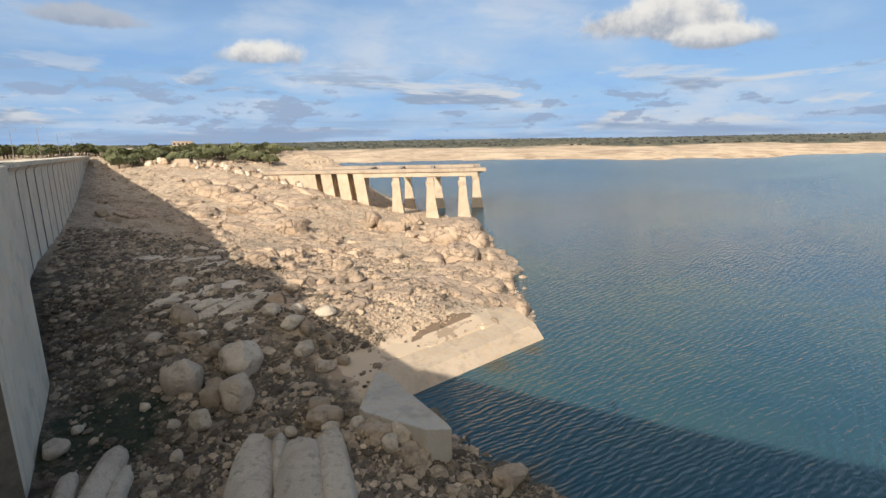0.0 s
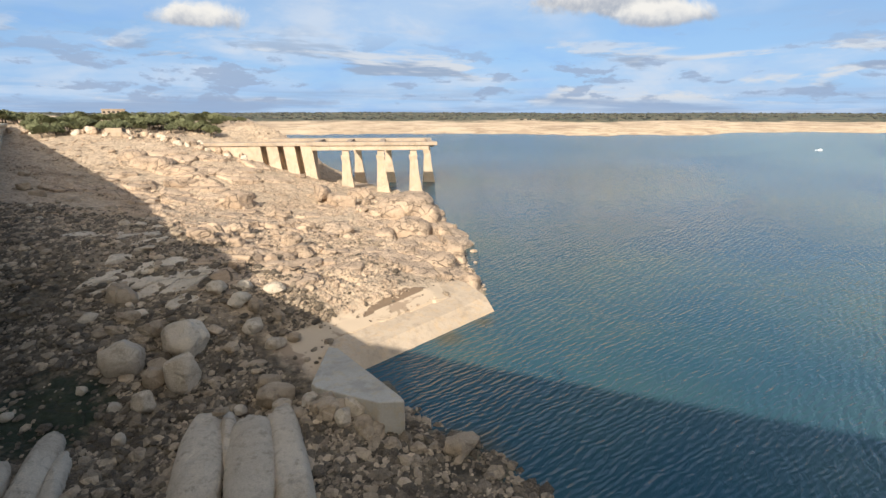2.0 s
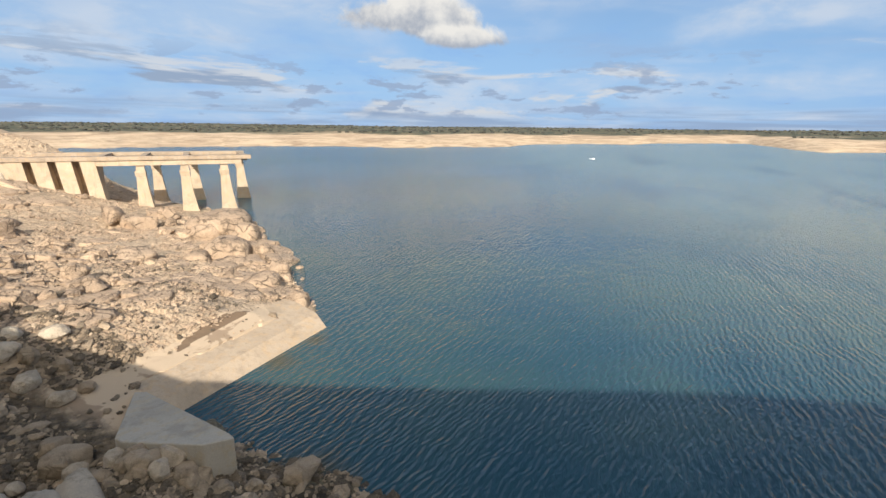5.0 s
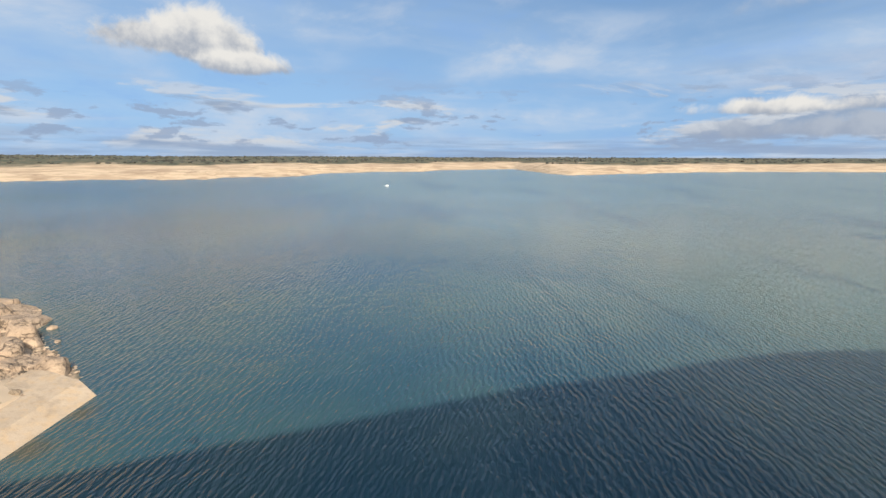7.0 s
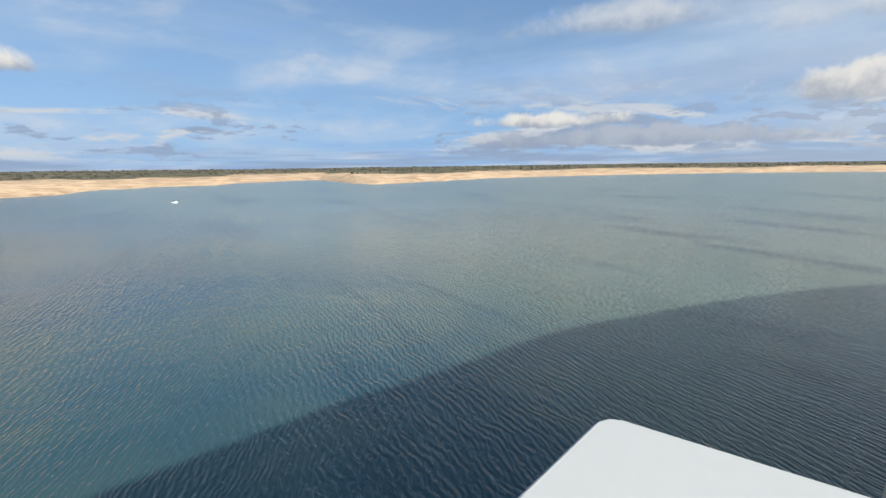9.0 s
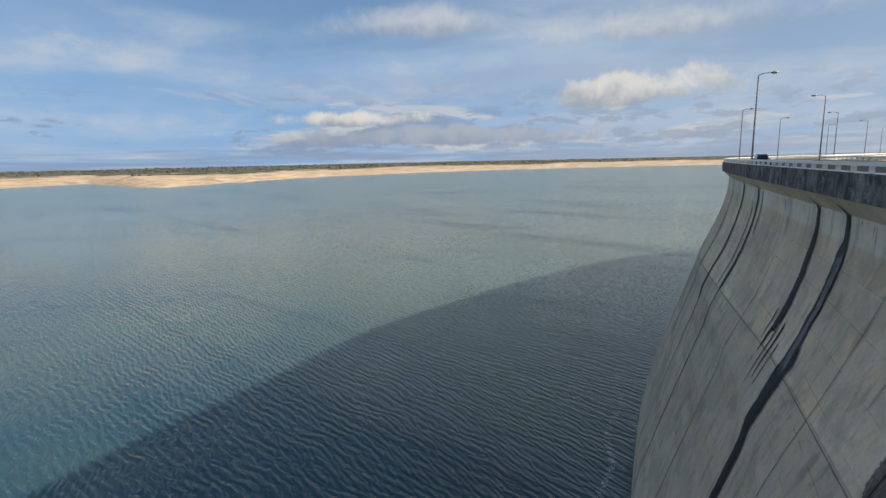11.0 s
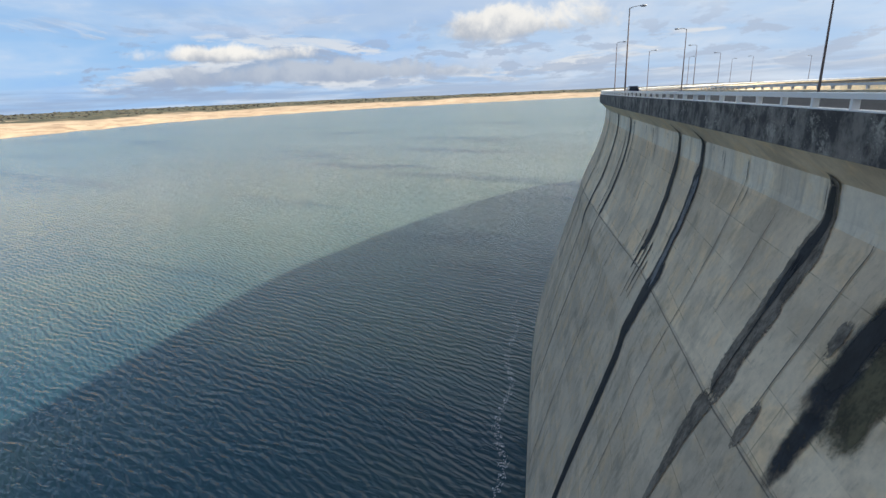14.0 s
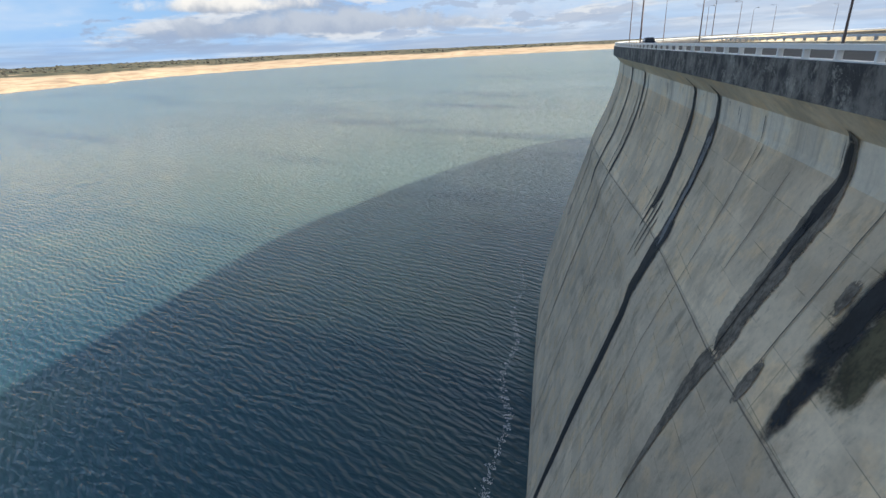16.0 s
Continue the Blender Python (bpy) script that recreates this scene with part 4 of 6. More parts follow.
def build_lamps():
    first = build_lamp()
    spots = []
    for u in (54.6, 110, 150, 205, 255):
        q, d = on_arch(u, -1.3)
        spots.append((q.x, q.y, ROAD, math.atan2(d.y, d.x) - math.pi / 2))
    for u in (33.2, 89, 140, 190, 240, 290):
        q, d = on_arch(u, -14.6)
        spots.append((q.x, q.y, ROAD, math.atan2(d.y, d.x) + math.pi / 2))
    t = math.atan2(WING_N.y, WING_N.x)
    for x, y in ((-142, 182), (-160, 192), (-174, 234), (-215, 300), (-262, 375)):
        s = (Vector((x, y)) - WING_A).dot(WING_D)
        spots.append((x, y, wing_top(s) - 0.6, t))
    for i, (x, y, z, turn) in enumerate(spots):
        m = Matrix.Translation((x, y, z)) @ Matrix.Rotation(turn, 4, "Z")
        if i:
            copy_thing(first, m)
        else:
            first.matrix_basis = m


build_lamps()

# ---- the old intake: a deck on tall tapered piers ----


def build_intake():
    ob = tagged(new("intake_structure"), "sand coloured concrete deck frame on tall tapered piers", "pier structure")
    top = 29.2
    for y in (299.5, 345.5):
        bm = bmesh.new()
        box(bm, (-40 if y < 320 else -28, y, top - 2.0), (130 if y < 320 else 106, 7.0, 2.0), 0.0, 0.12)
        part("deck", bm, DECK, ob, "dusty brown deck strip")
        bm = bmesh.new()
        box(bm, (-14, y - 2.0, top - 4.6), (68, 1.4, 2.595), 0.0, 0.1)
        part("girder", bm, SANDY, ob)
    for x in (-46, -27, -7, 22):
        bm = bmesh.new()
        box(bm, (x, 322.5, top - 3.2), (3.0, 38.8, 3.0), 0.0, 0.1)
        part("cross_beam", bm, DECK, ob)
    for y, xs in ((299.5, (-28, -8, 11)), (345.5, (-24, -4, 22))):
        for x in xs:
            bm = bmesh.new()
            steps = [(-2.0, 2.7, 5.4, 3.4), (0.8, 2.7, 5.3, 3.4), (1.2, 2.5, 4.9, 3.2), (12.0, 2.1, 3.1, 2.5), (top - 2.01, 1.6, 1.7, 1.6)]
            rings = [[bm.verts.new((x + px, y + py, z)) for px, py in ((-l, -w), (r, -w), (r, w), (-l, w))] for z, l, r, w in steps]
            for a, c in zip(rings, rings[1:]):
                for i in range(4):
                    bm.faces.new((a[i], a[(i + 1) % 4], c[(i + 1) % 4], c[i]))
            bm.faces.new(rings[0][::-1])
            bm.faces.new(rings[-1])
            pier = part("pier", bm, SANDY, ob)
            bm = bmesh.new()
            box(bm, (x, y, top - 8.6), (5.0, 4.8, 1.1), 0.0, 0.15)
            part("corbel", bm, SANDY, pier)
            bm = bmesh.new()
            box(bm, (x, y, top - 10.2), (4.4, 4.4, 1.6), 0.0, 0.1, 1.1)
            part("corbel_foot", bm, SANDY, pier)
    # abutment: broad leaning buttresses with deep slots between them, and a plain wall beyond
    for x in (-48.8, -58.2, -67.6, -77.0):
        bm = bmesh.new()
        rings = [[bm.verts.new((x + o + px, 300 + py, z)) for px, py in ((-3.1, -w), (3.1, -w), (3.1, 6.0), (-3.1, 6.0))] for z, w, o in ((0.0, 6.5, 3.4), (top - 2.01, 3.4, -0.8))]
        for i in range(4):
            bm.faces.new((rings[0][i], rings[0][(i + 1) % 4], rings[1][(i + 1) % 4], rings[1][i]))
        bm.faces.new(rings[0][::-1])
        bm.faces.new(rings[1])
        part("rib", bm, SANDY, ob)
    for x0, x1, low, high in ((-47.0, -80.0, 303.5, 303.5), (-80.02, -112.0, 293.5, 297.0)):
        bm = bmesh.new()
        rings = [[bm.verts.new(p) for p in ((x0, y0, z), (x1, y0, z), (x1, 322, z), (x0, 322, z))] for z, y0 in ((-1.0, low), (top - 2.02, high))]
        for i in range(4):
            bm.faces.new((rings[0][i], rings[1][i], rings[1][(i + 1) % 4], rings[0][(i + 1) % 4]))
        bm.faces.new(rings[0])
        bm.faces.new(rings[1][::-1])
        part("abutment", bm, SANDY, ob)
    return ob


build_intake()


# ---- the concrete apron at the water ----
def build_apron():
    ob = tagged(new("apron"), "sloping sand coloured concrete apron at the water's edge", "concrete slab")
    bm = bmesh.new()
    rows = [[(-9.5, 82.4, -3.0), (22.0, 109.9, -3.0)], [(-9.2, 82.7, 0.0), (22.1, 110.0, 0.0)], [(-11.0, 85.0, 2.0), (20.8, 114.7, 2.0)],
            [(-14.5, 88.8, 3.0), (17.2, 122.4, 3.0)], [(-16.5, 91.0, 3.3), (15.0, 124.5, 3.3)], [(-16.5, 91.0, -3.0), (15.0, 124.5, -3.0)]]
    vs = [[bm.verts.new(p) for p in r] for r in rows]
    for a, c in zip(vs, vs[1:] + vs[:1]):
        bm.faces.new((a[0], a[1], c[1], c[0]))
    bm.faces.new([r[0] for r in vs])
    bm.faces.new([r[1] for r in vs][::-1])
    bmesh.ops.recalc_face_normals(bm, faces=bm.faces)
    part("ramp", bm, SANDY, ob)
    bm = bmesh.new()
    prism(bm, [(0.0, 63.4, 6.3), (-0.6, 64.6, 6.5), (-11.6, 86.0, 3.9), (-13.4, 86.9, 3.8), (-14.2, 72.0, 4.9), (-13.2, 70.6, 5.0), (-3.6, 63.3, 6.4)], -3, 0)
    bmesh.ops.recalc_face_normals(bm, faces=bm.faces)
    bmesh.ops.bevel(bm, geom=bm.edges[:], offset=0.12, segments=1, affect="EDGES")
    part("wall_block", bm, BLOCKY, ob, "grey concrete end block")
    return ob


build_apron()

# ---- rocks ----


def boulder_mesh(seed, kind):
    """A granite boulder of about 1 m: 'round' is a worn dome with blunt facets, 'block' has split faces, 'whale' a long smooth back."""
    rnd = random.Random(seed)
    bm = bmesh.new()
    if kind == "whale":
        bmesh.ops.create_icosphere(bm, subdivisions=4, radius=0.5)
        for v in bm.verts:
            d = v.co.normalized()
            k = 0.5 / ((abs(d.x) ** 3.2 + abs(d.y) ** 3.2) ** (2.6 / 3.2) + abs(d.z) ** 2.6) ** (1 / 2.6)
            k *= 1 + 0.13 * noise.noise(d * 1.3 + Vector((seed, 0, 0))) + 0.06 * noise.noise(d * 3.2 + Vector((0, seed, 0))) + 0.02 * noise.noise(d * 9.0 + Vector((0, 0, seed)))
            v.co = d * k
    elif kind in ("round", "split"):
        bmesh.ops.create_icosphere(bm, subdivisions=4, radius=0.5)
        cuts = []
        near, far, count = (0.36, 0.44, 9) if kind == "round" else (0.25, 0.36, 10)
        for _ in range(200):
            d = Vector((rnd.gauss(0, 1), rnd.gauss(0, 1), rnd.gauss(0, 0.8))).normalized()
            if len(cuts) < count and all(d.dot(o) < 0.62 for o, _ in cuts):
                cuts.append((d, rnd.uniform(near, far)))
        for v in bm.verts:
            d = v.co.normalized()
            p = v.co * (1 + 0.16 * noise.noise(d * 1.2 + Vector((seed, 0, 0))))
            for nrm, far in cuts:
                over = p.dot(nrm) - far
                if over > 0:
                    p -= nrm * over * (0.9 if kind == "round" else 0.97)
            p += d * (0.045 * noise.noise(d * 3.2 + Vector((0, seed, 0))) + 0.018 * noise.noise(d * 8.0 + Vector((0, 0, seed))))
            # a weathered joint or two
            for nrm, far in cuts[:2]:
                split = abs(p.dot(nrm.orthogonal().normalized()) + 0.06 + 0.03 * noise.noise(p * 4.0))
                p -= d * 0.05 * max(0.0, 1 - split / 0.022)
            v.co = p
        bmesh.ops.smooth_vert(bm, verts=bm.verts, factor=0.5, use_axis_x=True, use_axis_y=True, use_axis_z=True)
    else:
        power, count = 6.0, 13
        for _ in range(count):
            d = Vector((rnd.gauss(0, 1), rnd.gauss(0, 1), rnd.gauss(0, 1))).normalized()
            bm.verts.new(d * (0.5 / sum(abs(q) ** power for q in d) ** (1 / power)) * rnd.uniform(0.88, 1.0))
        bmesh.ops.convex_hull(bm, input=bm.verts[:])
        bmesh.ops.delete(bm, geom=[v for v in bm.verts if not v.link_faces], context="VERTS")
        bmesh.ops.dissolve_limit(bm, angle_limit=0.22, verts=bm.verts[:], edges=bm.edges[:])
        bmesh.ops.bevel(bm, geom=bm.edges[:], offset=0.028, segments=2, affect="EDGES")
        bmesh.ops.triangulate(bm, faces=bm.faces[:])
        bmesh.ops.subdivide_edges(bm, edges=[e for e in bm.edges if e.calc_length() > 0.12], cuts=2, use_grid_fill=True)
        bmesh.ops.triangulate(bm, faces=bm.faces[:])
        for v in bm.verts:
            d = v.co.normalized()
            v.co += d * (0.03 * noise.noise(v.co * 5.0 + Vector((seed, 0, 0))) + 0.012 * noise.noise(v.co * 14.0 + Vector((0, seed, 0))))
    lo = [min(v.co[i] for v in bm.verts) for i in range(3)]
    hi = [max(v.co[i] for v in bm.verts) for i in range(3)]
    for v in bm.verts:
        v.co = Vector([(v.co[i] - lo[i]) / (hi[i] - lo[i]) - 0.5 for i in range(3)])
    me = bpy.data.meshes.new("boulder")
    bm.to_mesh(me)
    bm.free()
    me.polygons.foreach_set("use_smooth", [True] * len(me.polygons))
    return me


SHAPES = {}
for kind in ("round", "split", "block", "whale"):
    for i in range(5):
        for tone, mat in (("tan", ROCK), ("grey", SLAB), ("dark", BROWN)):
            if tone == "tan":
                base_mesh = boulder_mesh(i * 7.3 + 1.7, kind)
                me = base_mesh
            else:
                me = base_mesh.copy()
            me.materials.clear()
            me.materials.append(mat)
            SHAPES[kind, i, tone] = me

COUNT = [0]


def rock(x, y, size, kind="round", tone="tan", turn=0.0, tilt=0.0, sink=0.3, label=None, z=None):
    """A boulder of that size, sunk into the ground by a share of its height."""
    COUNT[0] += 1
    ob = new("boulder", SHAPES[kind, COUNT[0] % 5, tone])
    words = {"round": "rounded", "split": "blunt split", "block": "angular split", "whale": "long smooth-backed"}[kind]
    hue = {"tan": "sunlit tan", "grey": "pale grey", "dark": "dark brown"}[tone]
    where = "standing by the water's edge" if shore_z(x, y, False) < 2.5 else "lying on the dry shore"
    tagged(ob, label or f"{words} {hue} granite boulder {where}", "boulder", "boulders on the shore")
    if z is None:
        z = min(shore_z(x + dx * size[0] * 0.3, y + dy * size[1] * 0.3) for dx, dy in ((0, 0), (1, 0), (-1, 0), (0, 1), (0, -1)))
    m = Matrix.Translation((x, y, z + size[2] * (0.5 - sink))) @ Matrix.Rotation(turn, 4, "Z") @ Matrix.Rotation(tilt, 4, "X")
    ob.matrix_basis = m @ Matrix.Diagonal((*size, 1))
    return ob


def clipped(poly, p, nrm):
    """The part of a flat polygon on the near side of a line."""
    out = []
    for a, b in zip(poly, poly[1:] + poly[:1]):
        fa, fb = (a - p).dot(nrm), (b - p).dot(nrm)
        if fa <= 0:
            out.append(a)
        if fa * fb < 0:
            out.append(a.lerp(b, fa / (fa - fb)))
    return out


def joint_block(poly, proud, soft, mat, rnd, label):
    """One block of jointed bedrock over a flat outline: steep split sides, worn rim, swelling top."""
    c = sum(poly, Vector((0, 0))) / len(poly)
    size = max((p - c).length for p in poly)
    rim = []
    for a, b in zip(poly, poly[1:] + poly[:1]):
        k = max(1, int((b - a).length / (0.28 * size) + 0.5))
        for i in range(k):
            p = a.lerp(b, i / k)
            rim.append(c + (p - c) * (1 + rnd.uniform(-0.07, 0.05)) * (0.96 if i == 0 else 1.0))
    if len(rim) < 4:
        return
    near = [shore_z(c.x, c.y)] + [shore_z(p.x, p.y) for p in rim[::2]]
    z0 = 0.2 * max(near) + 0.8 * sum(near) / len(near) + proud
    gx = (shore_z(c.x + 6, c.y, False) - shore_z(c.x - 6, c.y, False)) / 12 * 0.9 + rnd.uniform(-0.07, 0.07)
    gy = (shore_z(c.x, c.y + 6, False) - shore_z(c.x, c.y - 6, False)) / 12 * 0.9 + rnd.uniform(-0.07, 0.07)
    e = min(soft * size, 0.6 * proud + 0.15)
    s = rnd.uniform(0, 90)
    verts, faces, k = [], [], len(rim)
    rings = ((1.05, None), (1.0, -1.1), (0.975, -0.55), (0.93, -0.22), (0.82, -0.06), (0.5, 0.0))
    for f, dz in rings:
        for p in rim:
            q = (p - c) * f
            x, y = c.x + q.x, c.y + q.y
            if dz is None:
                z = min(shore_z(x, y), z0 - e * 1.2) - 1.6
            else:
                z = z0 + e * dz + gx * q.x + gy * q.y + 0.09 * size * noise.noise(Vector((x / size * 1.5, y / size * 1.5, s)))
                z += 0.022 * size * noise.noise(Vector((x / size * 5, y / size * 5, s)))
            verts.append((q.x, q.y, z - z0))
    verts.append((0, 0, 0.03 * size))
    r = len(rings)
    faces = [(j * k + i, j * k + (i + 1) % k, (j + 1) * k + (i + 1) % k, (j + 1) * k + i) for j in range(r - 1) for i in range(k)]
    faces += [((r - 1) * k + i, (r - 1) * k + (i + 1) % k, r * k) for i in range(k)]
    me = mesh_of("boulder", verts, faces, mat)
    me.polygons.foreach_set("use_smooth", [i >= 2 * k for i in range(len(me.polygons))])
    ob = new("boulder", me)
    ob.matrix_basis = Matrix.Translation((c.x, c.y, z0))
    tagged(ob, label, "boulder", "jointed bedrock of the shore")


def bedrock(inside, frame0, frame1, cell, aspect, turn, proud, gap, soft, seed, mat, label, keep=1.0):
    """Bedrock split by joints into fitted blocks: fills the ground where inside(x, y) holds; proud(x, y) is the blocks' rise."""
    rnd = random.Random(seed)
    ct, st = math.cos(turn), math.sin(turn)
    to_world = lambda a, b: Vector((a * aspect * ct - b * st, a * aspect * st + b * ct))
    mid = Vector(((frame0[0] + frame1[0]) / 2, (frame0[1] + frame1[1]) / 2))
    half = (Vector(frame1) - Vector(frame0)).length / 2 / cell
    seeds = []
    m = int(half) + 2
    for i in range(-m, m + 1):
        for j in range(-m, m + 1):
            a, b = (i + 0.5 * (j % 2) + rnd.uniform(-0.42, 0.42)) * cell, (j + rnd.uniform(-0.42, 0.42)) * cell
            seeds.append(Vector((a, b)))
    for sd in seeds:
        w = mid + to_world(sd.x, sd.y)
        lucky = rnd.random()
        if not (frame0[0] <= w.x <= frame1[0] and frame0[1] <= w.y <= frame1[1]) or not inside(w.x, w.y) or lucky > keep:
            continue
        poly = [sd + Vector(p) * cell * 1.3 for p in ((-1, -1), (1, -1), (1, 1), (-1, 1))]
        for o in seeds:
            if o is not sd and (o - sd).length < 3 * cell:
                poly = clipped(poly, (o + sd) / 2, (o - sd).normalized())
        poly = [sd + (p - sd) * (1 - gap / cell) for p in poly]
        joint_block([mid + to_world(p.x, p.y) for p in poly], proud(w.x, w.y) * rnd.uniform(0.55, 1.45), soft * rnd.uniform(0.7, 1.3), mat, rnd, label)


def oval(cx, cy, rx, ry, turn):
    ct, st = math.cos(turn), math.sin(turn)
    return lambda x, y: (((x - cx) * ct + (y - cy) * st) / rx) ** 2 + ((-(x - cx) * st + (y - cy) * ct) / ry) ** 2 < 1 + 0.5 * noise.noise(Vector((x / 7, y / 7, 3)))


def build_bedrock():
    edge = lambda x, y: smoothed(y, SHORE, 1, 6.0) - x
    # the bluff at the water
    bluff = lambda x, y: 1.0 < edge(x, y) < 27 + 7 * noise.noise(Vector((y / 17, 0, 0)))
    bedrock(bluff, (-40, 128), (30, 282), 11.0, 1.1, 0.9, lambda x, y: max(0.3, 2.4 - 0.1 * edge(x, y)), 0.25, 0.4, 3, ROCK, "huge worn block of jointed tan granite at the water", 0.6)
    # ledges along the edge of the shade
    bedrock(oval(-50, 143, 23, 8.5, -1.05), (-75, 115), (-25, 172), 4.6, 1.6, 0.45, lambda x, y: 0.7, 0.16, 0.3, 5, ROCK, "broken ledge block of jointed tan granite", 0.5)
    # the heap in the middle of the slope
    bedrock(oval(-35, 161, 13, 8, 0.2), (-52, 148), (-18, 176), 3.7, 1.15, 0.7, lambda x, y: 1.3 + 1.6 * noise.noise(Vector((x / 4, y / 4, 9))), 0.2, 0.3, 7, ROCK, "angular tan granite block in a broken heap", 0.45)
    # ledges further up
    bedrock(oval(-103, 212, 28, 17, 0.3), (-135, 190), (-70, 236), 6.6, 1.7, 0.35, lambda x, y: 0.8, 0.2, 0.32, 9, ROCK, "broken ledge block of jointed tan granite", 0.6)
    bedrock(oval(-62, 192, 30, 20, 0.4), (-95, 165), (-25, 225), 7.8, 1.5, 0.5, lambda x, y: 0.35, 0.12, 0.07, 10, ROCK, "low plate of jointed tan granite bedrock", 0.22)
    bedrock(oval(-32, 222, 28, 26, 0.4), (-65, 190), (0, 262), 7.6, 1.4, 0.6, lambda x, y: 0.45, 0.14, 0.09, 12, ROCK, "low plate of jointed tan granite bedrock", 0.22)
    bedrock(oval(-90, 268, 36, 16, 0.1), (-135, 245), (-45, 292), 9.0, 1.5, 0.3, lambda x, y: 0.9, 0.22, 0.16, 14, ROCK, "worn block of jointed tan granite bedrock", 0.5)
    # plates above the apron, and in the shade of the dam
    bedrock(oval(-28, 115, 17, 12, 0.5), (-50, 98), (-5, 135), 5.6, 1.7, 0.75, lambda x, y: 0.22, 0.08, 0.05, 16, ROCK, "smooth plate of cracked tan granite bedrock", 0.85)
    bedrock(oval(-3, 141, 13, 9, 0.2), (-20, 126), (14, 156), 5.4, 1.6, 0.75, lambda x, y: 0.25, 0.10, 0.05, 17, ROCK, "smooth plate of cracked tan granite bedrock", 0.7)
    bedrock(oval(-49, 103, 13, 7, -0.4), (-66, 90), (-30, 116), 2.7, 3.6, 0.95, lambda x, y: 0.2, 0.07, 0.05, 18, SLAB, "flat cracked granite slab in the dam's shade", 0.92)
    bedrock(oval(-66, 122, 12, 8, -0.6), (-82, 106), (-50, 138), 3.4, 2.2, 0.9, lambda x, y: 0.2, 0.09, 0.05, 19, SLAB, "flat cracked granite slab in the dam's shade", 0.6)


build_bedrock()


def build_boulders():
    rnd = random.Random(5)
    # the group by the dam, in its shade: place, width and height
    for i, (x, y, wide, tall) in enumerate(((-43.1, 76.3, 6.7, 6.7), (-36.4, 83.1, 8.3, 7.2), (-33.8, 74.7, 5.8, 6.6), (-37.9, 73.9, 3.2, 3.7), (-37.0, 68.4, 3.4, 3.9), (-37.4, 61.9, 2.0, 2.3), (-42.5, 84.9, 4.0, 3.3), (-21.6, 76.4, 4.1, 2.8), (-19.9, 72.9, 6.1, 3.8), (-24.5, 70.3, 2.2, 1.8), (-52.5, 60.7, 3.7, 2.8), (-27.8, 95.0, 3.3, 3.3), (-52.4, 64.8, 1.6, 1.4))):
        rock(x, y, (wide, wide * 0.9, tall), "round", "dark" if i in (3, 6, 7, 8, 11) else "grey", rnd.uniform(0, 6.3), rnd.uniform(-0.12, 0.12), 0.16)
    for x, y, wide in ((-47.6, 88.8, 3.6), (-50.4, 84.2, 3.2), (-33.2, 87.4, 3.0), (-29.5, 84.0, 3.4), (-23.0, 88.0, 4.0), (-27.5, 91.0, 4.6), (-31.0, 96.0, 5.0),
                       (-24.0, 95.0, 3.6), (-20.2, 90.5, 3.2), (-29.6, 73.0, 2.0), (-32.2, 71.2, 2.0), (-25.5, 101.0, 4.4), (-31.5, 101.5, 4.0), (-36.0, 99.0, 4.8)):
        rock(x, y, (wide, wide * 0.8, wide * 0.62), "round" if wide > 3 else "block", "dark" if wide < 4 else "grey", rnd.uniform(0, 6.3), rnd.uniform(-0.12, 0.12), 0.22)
    # the heap behind the end block
    for x, y, wide in ((-7.0, 66.2, 4.4), (-14.0, 69.6, 3.2), (-11.4, 68.2, 3.4), (-9.4, 66.0, 2.8), (-12.4, 66.4, 2.6), (-16.4, 68.4, 2.6), (-18.5, 70.5, 3.0),
                       (-5.2, 62.0, 2.6), (-8.6, 63.8, 3.0), (-15.0, 66.6, 2.8), (-10.6, 64.2, 2.2)):
        rock(x, y, (wide, wide * 0.85, wide * 0.85), "round", "grey" if wide in (4.4, 3.0, 3.2) else "dark", rnd.uniform(0, 6.3), rnd.uniform(-0.12, 0.12), 0.18)
    for x, y, s in ((-9.6, 70.4, 2.6), (-7.0, 68.6, 2.2), (-4.2, 64.4, 2.4), (-12.6, 73.8, 2.4), (-6.0, 64.8, 2.8), (-10.8, 67.0, 3.0), (-2.0, 61.4, 2.2), (1.6, 61.0, 1.8)):
        rock(x, y - 1.4, (s * 1.3, s * 1.1, s), "round", "dark", rnd.uniform(0, 6.3), 0.0, 0.2, "rounded brown boulder heaped against the concrete block")
    # smooth slabs that run down towards the dam: head, foot, width, height
    for hx, hy, fx, fy, wide, tall in ((-28.2, 68.4, -23.0, 46.0, 6.2, 5.8), (-25.6, 69.2, -21.8, 55.0, 2.3, 5.4), (-21.8, 67.0, -16.4, 45.0, 6.2, 5.4), (-18.4, 68.6, -11.4, 45.0, 5.0, 4.8),
                                       (-45.6, 63.6, -41.0, 47.0, 3.6, 4.2), (-42.6, 60.2, -38.4, 48.0, 2.2, 3.4), (-47.6, 57.0, -44.0, 49.0, 2.4, 3.4)):
        d = Vector((fx - hx, fy - hy))
        rock((hx + fx) / 2, (hy + fy) / 2, (wide, d.length, tall), "whale", "grey", math.atan2(d.y, d.x) + math.pi / 2, 0.0, 0.42, "long smooth-backed pale granite slab at the dam's foot")
    rock(-25.2, 64.6, (2.2, 1.3, 1.0), "round", "dark", 0.5, 0.0, 0.1, "small brown boulder lying on a smooth slab", z=5.1)
